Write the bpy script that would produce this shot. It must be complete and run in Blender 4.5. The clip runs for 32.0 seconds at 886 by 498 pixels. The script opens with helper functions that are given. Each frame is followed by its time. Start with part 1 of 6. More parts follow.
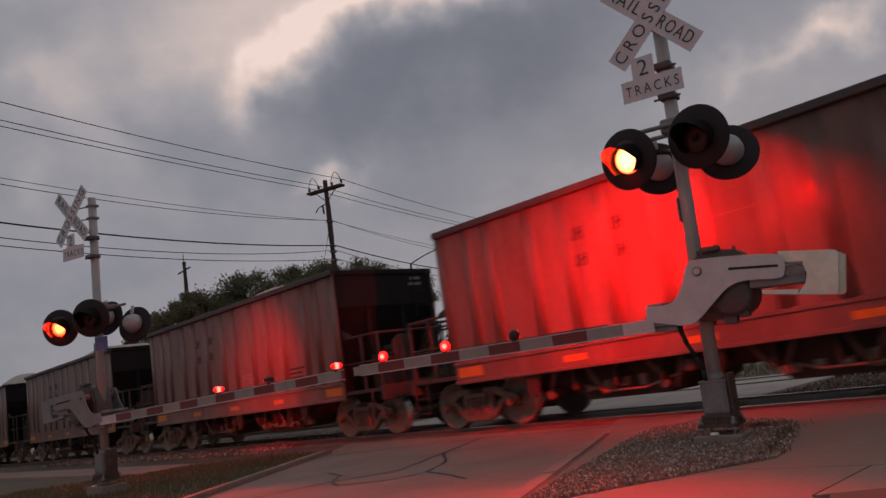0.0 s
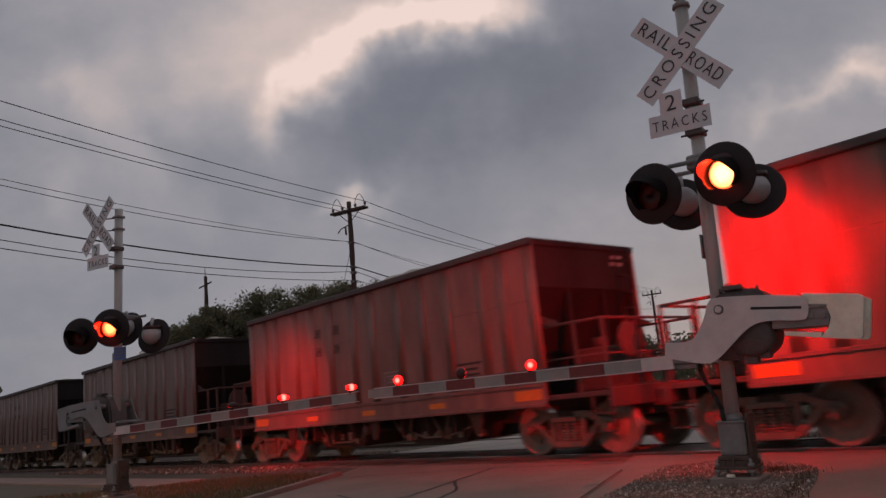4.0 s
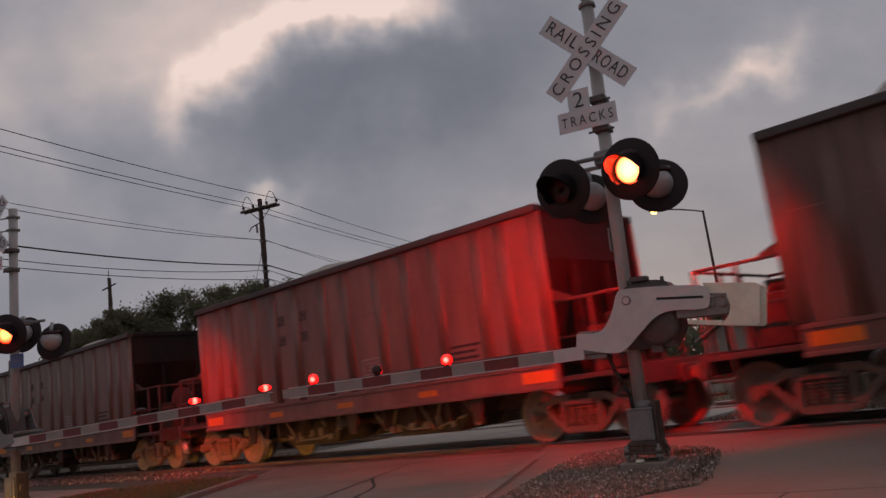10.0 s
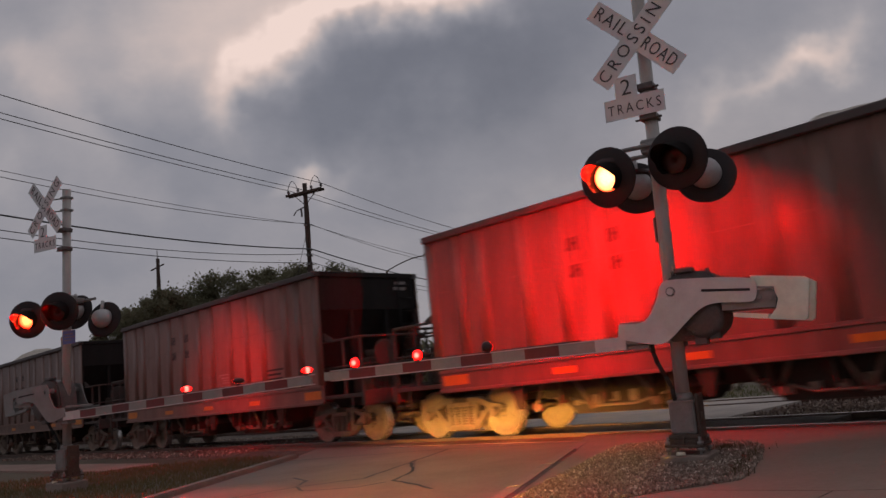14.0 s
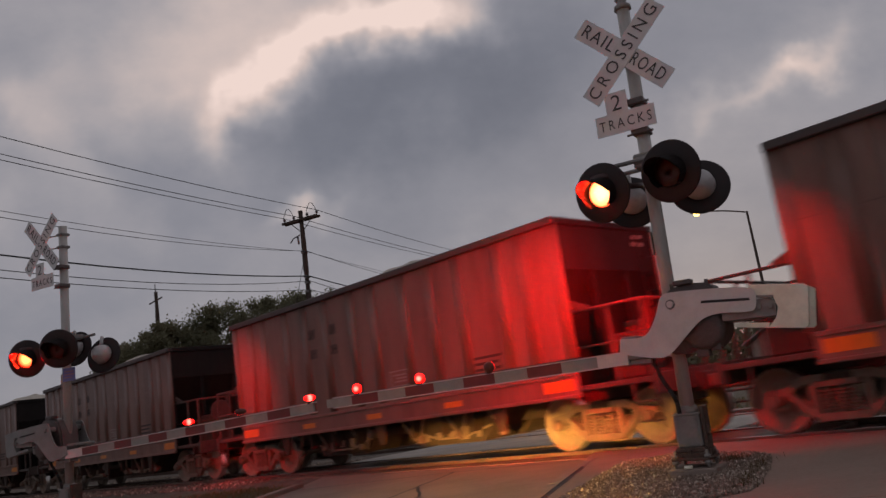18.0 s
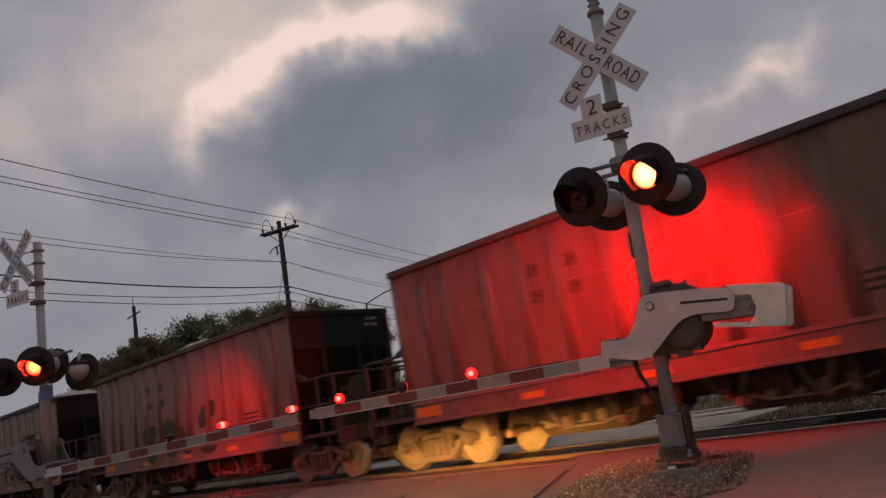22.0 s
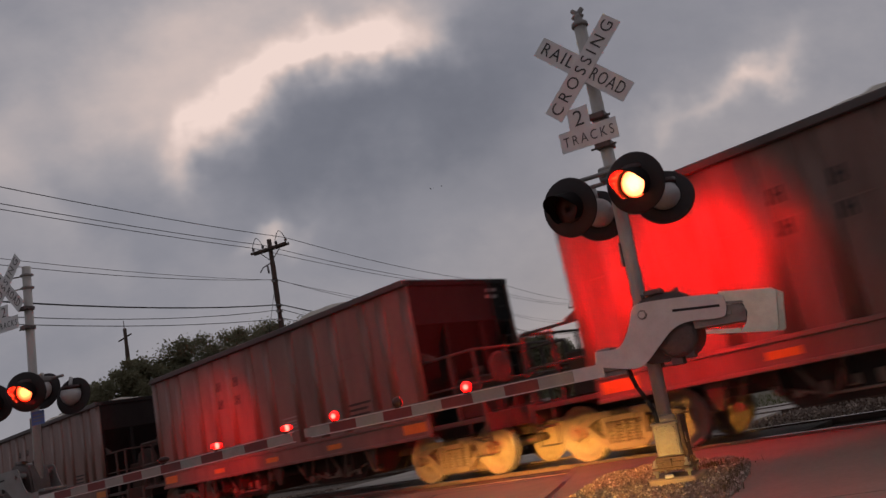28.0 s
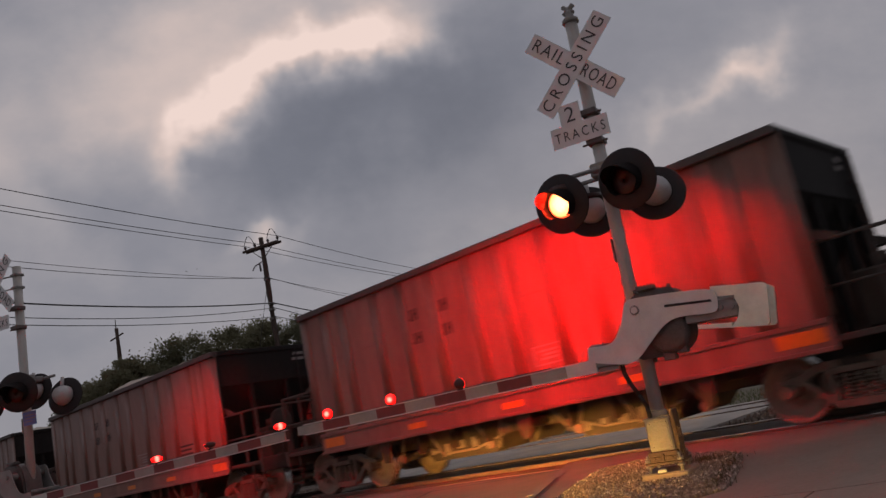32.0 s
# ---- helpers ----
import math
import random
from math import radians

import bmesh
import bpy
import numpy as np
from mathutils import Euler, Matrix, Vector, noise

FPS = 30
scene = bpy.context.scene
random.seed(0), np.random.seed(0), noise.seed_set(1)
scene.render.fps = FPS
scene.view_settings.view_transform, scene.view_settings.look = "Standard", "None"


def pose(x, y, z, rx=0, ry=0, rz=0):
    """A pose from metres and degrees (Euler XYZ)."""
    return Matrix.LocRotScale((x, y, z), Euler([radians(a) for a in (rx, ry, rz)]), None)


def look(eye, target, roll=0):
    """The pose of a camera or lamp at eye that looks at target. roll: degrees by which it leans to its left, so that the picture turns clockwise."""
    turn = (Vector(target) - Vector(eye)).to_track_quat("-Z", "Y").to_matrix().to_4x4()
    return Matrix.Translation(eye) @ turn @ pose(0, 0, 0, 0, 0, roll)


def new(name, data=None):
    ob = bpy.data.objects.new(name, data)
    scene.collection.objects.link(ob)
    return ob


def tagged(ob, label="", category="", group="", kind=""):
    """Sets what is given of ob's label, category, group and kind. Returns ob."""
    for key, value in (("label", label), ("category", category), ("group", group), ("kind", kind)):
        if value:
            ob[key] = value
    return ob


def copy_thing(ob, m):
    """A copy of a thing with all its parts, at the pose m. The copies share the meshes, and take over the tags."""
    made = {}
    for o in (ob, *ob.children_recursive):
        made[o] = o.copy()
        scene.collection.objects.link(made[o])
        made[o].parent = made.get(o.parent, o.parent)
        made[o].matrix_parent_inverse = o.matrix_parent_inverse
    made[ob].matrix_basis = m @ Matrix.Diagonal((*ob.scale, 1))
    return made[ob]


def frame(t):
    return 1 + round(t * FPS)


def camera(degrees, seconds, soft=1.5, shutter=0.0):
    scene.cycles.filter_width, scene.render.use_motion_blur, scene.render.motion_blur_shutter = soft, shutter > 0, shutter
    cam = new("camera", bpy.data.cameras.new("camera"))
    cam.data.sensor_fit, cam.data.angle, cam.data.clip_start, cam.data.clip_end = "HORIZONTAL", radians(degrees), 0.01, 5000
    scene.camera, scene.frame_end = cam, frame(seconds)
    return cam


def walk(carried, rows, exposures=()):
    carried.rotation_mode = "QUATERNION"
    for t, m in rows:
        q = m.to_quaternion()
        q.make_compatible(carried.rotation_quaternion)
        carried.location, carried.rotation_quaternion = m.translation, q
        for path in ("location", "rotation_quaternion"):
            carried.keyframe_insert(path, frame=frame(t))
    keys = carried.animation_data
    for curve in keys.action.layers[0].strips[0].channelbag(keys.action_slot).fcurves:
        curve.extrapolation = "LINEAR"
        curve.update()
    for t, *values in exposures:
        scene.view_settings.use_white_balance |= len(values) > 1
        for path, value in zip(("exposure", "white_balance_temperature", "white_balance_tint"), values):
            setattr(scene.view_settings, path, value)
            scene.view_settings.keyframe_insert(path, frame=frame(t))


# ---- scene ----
cam = camera(58.5, 32.0, soft=1.45, shutter=0.4)
EYE = (0.0, 0.0, 1.02)
TURNS = [(0, 99.33, 8.32, 2.18), (0.5, 100.11, 6.89, 2.44), (1, 100.48, 6.03, 2.44), (1.5, 99.94, 6.10, 2.09), (2, 99.63, 6.16, 2.12), (2.5, 99.92, 5.93, 2.39), (4.5, 101.48, 5.53, 3.27), (5, 101.33, 5.69, 0.97), (5.5, 101.20, 5.95, -0.54), (6, 101.27, 6.21, -0.80), (6.5, 101.59, 6.71, -1.62), (7, 101.27, 7.13, -2.83), (7.5, 100.51, 7.48, -3.75), (8, 99.96, 7.56, -4.09), (8.5, 99.70, 7.78, -4.05), (9, 99.59, 8.36, -3.70), (9.5, 99.70, 8.58, -3.30), (10, 100.37, 7.54, -2.77), (10.5, 101.44, 6.80, -1.95), (11, 101.66, 6.51, -1.57), (11.5, 100.67, 4.81, -0.49), (12, 99.78, 4.52, 0.35), (12.5, 99.45, 5.36, 0.25), (13, 99.50, 5.80, -0.00), (13.5, 99.62, 5.80, -0.04), (14, 99.74, 5.97, 0.08), (14.5, 99.84, 6.39, 0.24), (16.5, 100.88, 6.70, 0.37), (17, 101.24, 7.42, 0.25), (17.5, 101.24, 7.82, 0.23), (18, 101.35, 8.25, 0.33), (18.5, 101.36, 8.74, 0.22), (19, 101.14, 9.29, -0.22), (19.5, 100.89, 9.57, -0.64), (20, 100.84, 9.70, -0.79), (20.5, 101.02, 9.96, -0.78), (21, 101.17, 10.04, -0.84), (21.5, 101.38, 9.95, -0.87), (22, 101.67, 9.82, -0.86), (22.5, 101.92, 9.61, -0.96), (23, 102.06, 9.75, -1.13), (23.5, 102.06, 10.03, -1.22), (24, 102.20, 10.21, -1.24), (24.5, 102.36, 10.36, -1.31), (25, 102.48, 10.61, -1.38), (25.5, 102.48, 10.93, -1.40), (27.5, 102.44, 11.41, -1.22), (28, 102.62, 11.40, -1.18), (28.5, 102.69, 11.55, -1.25), (29, 102.20, 12.20, -1.66), (29.5, 101.64, 12.79, -2.16), (30, 101.37, 12.94, -2.38), (30.5, 101.36, 12.16, -2.23), (31, 101.75, 11.67, -1.78), (31.5, 102.12, 11.87, -1.67), (32, 102.31, 11.89, -1.65)]
walk(cam, [(t, pose(*EYE, rx, ry, rz)) for t, rx, ry, rz in TURNS], exposures=[(0, 0.0), (32, 0.0)])

# ---- the plan: track, road and signal directions ----
TH = radians(44.137)
ALONG = Vector((-math.sin(TH), math.cos(TH), 0))     # the train's way
ACROSS = Vector((math.cos(TH), math.sin(TH), 0))     # from the camera to the track
SIDE = 9.86                                          # near side of the cars
TRACK = SIDE + 1.40                                  # centre line of the first track
TRACK2 = TRACK + 5.0
RAIL_Z = 0.045
PITCH = 13.40                                        # length of one car over couplers
GATE = -32.0                                         # heading of the signals
NEAR = (2.365, 8.135)
FAR = (-6.41, 13.62)


def tplace(s, n, z=0.0):
    """A place s along the track, n across it."""
    return ALONG * s + ACROSS * n + Vector((0, 0, z))


# ---- sky ----
def sky():
    w = bpy.data.worlds.new("dusk")
    scene.world = w
    w.use_nodes = True
    nt = w.node_tree
    nt.nodes.clear()
    N = nt.nodes.new
    out, bg = N("ShaderNodeOutputWorld"), N("ShaderNodeBackground")
    nt.links.new(bg.outputs[0], out.inputs[0])
    bg.inputs[1].default_value = SKY
    co = N("ShaderNodeTexCoord")

    def mth(op, a, b=None, c=None, clamp=False):
        n = N("ShaderNodeMath")
        n.operation, n.use_clamp = op, clamp
        for i, v in enumerate((a, b, c)):
            if v is None:
                continue
            if isinstance(v, (int, float)):
                n.inputs[i].default_value = v
            else:
                nt.links.new(v, n.inputs[i])
        return n.outputs[0]

    def dot(vec, axis):
        n = N("ShaderNodeVectorMath")
        n.operation = "DOT_PRODUCT"
        nt.links.new(vec, n.inputs[0])
        n.inputs[1].default_value = axis
        return n.outputs["Value"]

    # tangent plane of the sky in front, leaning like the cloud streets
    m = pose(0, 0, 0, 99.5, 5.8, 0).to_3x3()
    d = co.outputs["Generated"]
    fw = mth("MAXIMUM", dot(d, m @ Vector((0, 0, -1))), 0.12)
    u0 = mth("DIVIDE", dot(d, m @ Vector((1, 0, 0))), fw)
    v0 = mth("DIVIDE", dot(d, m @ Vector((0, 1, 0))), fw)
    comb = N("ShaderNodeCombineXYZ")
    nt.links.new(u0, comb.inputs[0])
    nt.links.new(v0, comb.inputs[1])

    def cloud(scale, detail, rough, off, stretch=(1, 1, 1)):
        mp = N("ShaderNodeMapping")
        mp.inputs["Location"].default_value = off
        mp.inputs["Scale"].default_value = stretch
        nt.links.new(comb.outputs[0], mp.inputs[0])
        n = N("ShaderNodeTexNoise")
        n.inputs["Scale"].default_value, n.inputs["Detail"].default_value, n.inputs["Roughness"].default_value = scale, detail, rough
        nt.links.new(mp.outputs[0], n.inputs["Vector"])
        return n

    warp = cloud(7.5, 4.0, 0.5, (3.1, 1.7, 0.4))
    sep = N("ShaderNodeSeparateColor")
    nt.links.new(warp.outputs["Color"], sep.inputs[0])
    u = mth("MULTIPLY_ADD", mth("SUBTRACT", sep.outputs[0], 0.5), 0.17, u0)
    v = mth("MULTIPLY_ADD", mth("SUBTRACT", sep.outputs[1], 0.5), 0.17, v0)

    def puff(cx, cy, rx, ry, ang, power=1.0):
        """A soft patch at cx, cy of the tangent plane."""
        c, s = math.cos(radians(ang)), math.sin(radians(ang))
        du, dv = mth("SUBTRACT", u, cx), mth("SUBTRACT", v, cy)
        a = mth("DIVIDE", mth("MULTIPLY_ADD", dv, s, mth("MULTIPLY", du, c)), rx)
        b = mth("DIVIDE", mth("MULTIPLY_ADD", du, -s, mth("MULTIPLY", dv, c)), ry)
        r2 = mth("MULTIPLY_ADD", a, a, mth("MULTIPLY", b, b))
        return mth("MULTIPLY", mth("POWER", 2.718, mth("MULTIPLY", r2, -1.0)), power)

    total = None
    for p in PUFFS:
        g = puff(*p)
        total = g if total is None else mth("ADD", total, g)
    fine = cloud(5.0, 8.0, 0.6, (0.3, 5.2, 1.0), (1.0, 1.5, 1))
    big = cloud(1.7, 4.0, 0.5, (7.3, 0.2, 2.0), (1.0, 1.4, 1))
    f = mth("MULTIPLY_ADD", mth("SUBTRACT", fine.outputs["Fac"], 0.5), 0.5, total)
    f = mth("MULTIPLY_ADD", mth("SUBTRACT", big.outputs["Fac"], 0.5), 0.2, f)
    ramp = N("ShaderNodeValToRGB")
    nt.links.new(mth("MULTIPLY_ADD", f, 0.66, 0.435, clamp=True), ramp.inputs[0])
    el = ramp.color_ramp.elements
    el[0].position, el[0].color = 0.0, (0.115, 0.122, 0.155, 1)
    el[1].position, el[1].color = 1.0, (0.86, 0.68, 0.62, 1)
    for pos, col in ((0.2, (0.172, 0.178, 0.215, 1)), (0.4, (0.25, 0.248, 0.285, 1)), (0.55, (0.345, 0.325, 0.35, 1)), (0.7, (0.47, 0.41, 0.41, 1)), (0.85, (0.64, 0.515, 0.48, 1))):
        e = el.new(pos)
        e.color = col
    ni = N("ShaderNodeTexSky")
    ni.sky_type, ni.sun_disc, ni.sun_elevation, ni.sun_rotation = "NISHITA", False, radians(4), radians(20)
    mix = N("ShaderNodeMix")
    mix.data_type = "RGBA"
    mix.inputs[0].default_value = 0.997
    nt.links.new(ni.outputs[0], mix.inputs[6])
    nt.links.new(ramp.outputs[0], mix.inputs[7])
    nt.links.new(mix.outputs[2], bg.inputs[0])


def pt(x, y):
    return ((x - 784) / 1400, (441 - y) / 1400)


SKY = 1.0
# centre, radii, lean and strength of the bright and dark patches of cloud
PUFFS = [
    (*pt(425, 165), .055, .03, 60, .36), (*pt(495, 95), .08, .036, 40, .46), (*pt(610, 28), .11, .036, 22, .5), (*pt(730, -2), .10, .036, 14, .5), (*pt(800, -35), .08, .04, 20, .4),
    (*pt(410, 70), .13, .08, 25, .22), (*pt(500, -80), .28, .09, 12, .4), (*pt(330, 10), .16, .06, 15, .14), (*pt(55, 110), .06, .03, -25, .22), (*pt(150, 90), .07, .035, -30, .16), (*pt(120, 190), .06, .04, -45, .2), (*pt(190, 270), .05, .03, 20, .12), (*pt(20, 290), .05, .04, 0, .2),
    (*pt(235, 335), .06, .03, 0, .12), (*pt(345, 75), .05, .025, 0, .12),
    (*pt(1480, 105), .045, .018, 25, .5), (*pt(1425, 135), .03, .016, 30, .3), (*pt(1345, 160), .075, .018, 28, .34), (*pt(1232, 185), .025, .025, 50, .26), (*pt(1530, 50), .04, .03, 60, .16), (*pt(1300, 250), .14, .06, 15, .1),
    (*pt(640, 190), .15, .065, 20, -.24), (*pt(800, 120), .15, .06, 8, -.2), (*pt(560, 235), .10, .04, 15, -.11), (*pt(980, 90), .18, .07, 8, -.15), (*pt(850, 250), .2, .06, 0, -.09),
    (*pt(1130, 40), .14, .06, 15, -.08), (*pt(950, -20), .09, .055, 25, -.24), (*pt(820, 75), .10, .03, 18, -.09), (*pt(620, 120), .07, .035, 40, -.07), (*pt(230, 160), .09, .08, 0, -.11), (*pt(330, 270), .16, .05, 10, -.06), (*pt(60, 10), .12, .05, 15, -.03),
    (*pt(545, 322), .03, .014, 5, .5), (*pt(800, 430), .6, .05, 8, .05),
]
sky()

# low sun behind the cloud: a wide, weak light
sun = new("sun", bpy.data.lights.new("sun", "SUN"))
sun.data.energy, sun.data.angle, sun.data.color = 0.10, radians(30), (1.0, 0.86, 0.78)
sun.matrix_world = look((0, 0, 40), (-8, -24, 8))


# ---- materials ----
def material(name, col, col2=None, rough=0.6, metal=0.0, s1=1.5, s2=30.0, bump=0.15, stretch=(1, 1, 1), amount=0.55, spread=0.0, spec=0.5, rough_var=0.15):
    """Two colours mixed by noise at two scales, with fine relief; spread varies it from piece to piece."""
    m = bpy.data.materials.new(name)
    m.use_nodes = True
    nt = m.node_tree
    b = nt.nodes["Principled BSDF"]
    N = nt.nodes.new
    col2 = col2 or tuple(c * 0.6 for c in col)
    co = N("ShaderNodeTexCoord")
    mp = N("ShaderNodeMapping")
    mp.inputs["Scale"].default_value = stretch
    nt.links.new(co.outputs["Object"], mp.inputs[0])
    info = N("ShaderNodeObjectInfo")
    shift = N("ShaderNodeVectorMath")
    shift.operation = "MULTIPLY_ADD"
    nt.links.new(info.outputs["Random"], shift.inputs[0])
    shift.inputs[1].default_value = (17.0, 31.0, 11.0)
    nt.links.new(mp.outputs[0], shift.inputs[2])
    n1, n2 = N("ShaderNodeTexNoise"), N("ShaderNodeTexNoise")
    for n, s, d in ((n1, s1, 5.0), (n2, s2, 3.0)):
        n.inputs["Scale"].default_value, n.inputs["Detail"].default_value, n.inputs["Roughness"].default_value = s, d, 0.62
        nt.links.new(shift.outputs[0], n.inputs["Vector"])
    r1 = N("ShaderNodeMapRange")
    r1.inputs["From Min"].default_value, r1.inputs["From Max"].default_value = 0.36, 0.66
    nt.links.new(n1.outputs["Fac"], r1.inputs["Value"])
    a = N("ShaderNodeMath")
    a.operation, a.use_clamp = "MULTIPLY_ADD", True
    nt.links.new(n2.outputs["Fac"], a.inputs[0])
    a.inputs[1].default_value = 0.5
    s = N("ShaderNodeMath")
    s.operation = "MULTIPLY_ADD"
    nt.links.new(r1.outputs[0], s.inputs[0])
    s.inputs[1].default_value, s.inputs[2].default_value = amount, -0.2
    nt.links.new(s.outputs[0], a.inputs[2])
    mix = N("ShaderNodeMix")
    mix.data_type = "RGBA"
    nt.links.new(a.outputs[0], mix.inputs[0])
    mix.inputs[6].default_value, mix.inputs[7].default_value = (*col, 1), (*col2, 1)
    last = mix.outputs[2]
    if spread:
        hs = N("ShaderNodeHueSaturation")
        v = N("ShaderNodeMapRange")
        nt.links.new(info.outputs["Random"], v.inputs["Value"])
        v.inputs["To Min"].default_value, v.inputs["To Max"].default_value = 1 - spread, 1 + spread
        nt.links.new(v.outputs[0], hs.inputs["Value"])
        nt.links.new(last, hs.inputs["Color"])
        last = hs.outputs[0]
    nt.links.new(last, b.inputs["Base Color"])
    rr = N("ShaderNodeMapRange")
    nt.links.new(n2.outputs["Fac"], rr.inputs["Value"])
    rr.inputs["To Min"].default_value, rr.inputs["To Max"].default_value = max(0.04, rough - rough_var), min(1, rough + rough_var)
    nt.links.new(rr.outputs[0], b.inputs["Roughness"])
    b.inputs["Metallic"].default_value = metal
    b.inputs["Specular IOR Level"].default_value = spec
    if bump:
        bp = N("ShaderNodeBump")
        bp.inputs["Strength"].default_value, bp.inputs["Distance"].default_value = bump, 0.02
        nt.links.new(n2.outputs["Fac"], bp.inputs["Height"])
        nt.links.new(bp.outputs[0], b.inputs["Normal"])
    return m


def glow(name, col, strength):
    m = bpy.data.materials.new(name)
    m.use_nodes = True
    b = m.node_tree.nodes["Principled BSDF"]
    b.inputs["Base Color"].default_value = (*[min(1, c) * 0.5 for c in col], 1)
    b.inputs["Emission Color"].default_value = (*col, 1)
    b.inputs["Emission Strength"].default_value = strength
    b.inputs["Roughness"].default_value = 0.3
    return m


def lens_glow(name, col, edge, strength, r0=0.04, r1=0.16):
    """A lit lens: small prisms in a grid, hotter towards the bulb's middle."""
    m = glow(name, col, strength)
    nt = m.node_tree
    N = nt.nodes.new
    b = nt.nodes["Principled BSDF"]
    co = N("ShaderNodeTexCoord")
    vo = N("ShaderNodeTexVoronoi")
    vo.inputs["Scale"].default_value, vo.inputs["Randomness"].default_value = 62.0, 0.25
    nt.links.new(co.outputs["Object"], vo.inputs["Vector"])
    ln = N("ShaderNodeVectorMath")
    ln.operation = "LENGTH"
    nt.links.new(co.outputs["Object"], ln.inputs[0])
    mr = N("ShaderNodeMapRange")
    mr.inputs["From Min"].default_value, mr.inputs["From Max"].default_value = r0, r1
    nt.links.new(ln.outputs["Value"], mr.inputs["Value"])
    mix = N("ShaderNodeMix")
    mix.data_type = "RGBA"
    nt.links.new(mr.outputs[0], mix.inputs[0])
    mix.inputs[6].default_value, mix.inputs[7].default_value = (*col, 1), (*edge, 1)
    mul = N("ShaderNodeMix")
    mul.data_type, mul.blend_type = "RGBA", "MULTIPLY"
    mul.inputs[0].default_value = 0.85
    nt.links.new(mix.outputs[2], mul.inputs[6])
    gr = N("ShaderNodeMapRange")
    gr.inputs["From Min"].default_value, gr.inputs["From Max"].default_value = 0.0, 0.6
    gr.inputs["To Min"].default_value, gr.inputs["To Max"].default_value = 1.0, 0.3
    nt.links.new(vo.outputs["Distance"], gr.inputs["Value"])
    nt.links.new(gr.outputs[0], mul.inputs[7])
    nt.links.new(mul.outputs[2], b.inputs["Emission Color"])
    return m


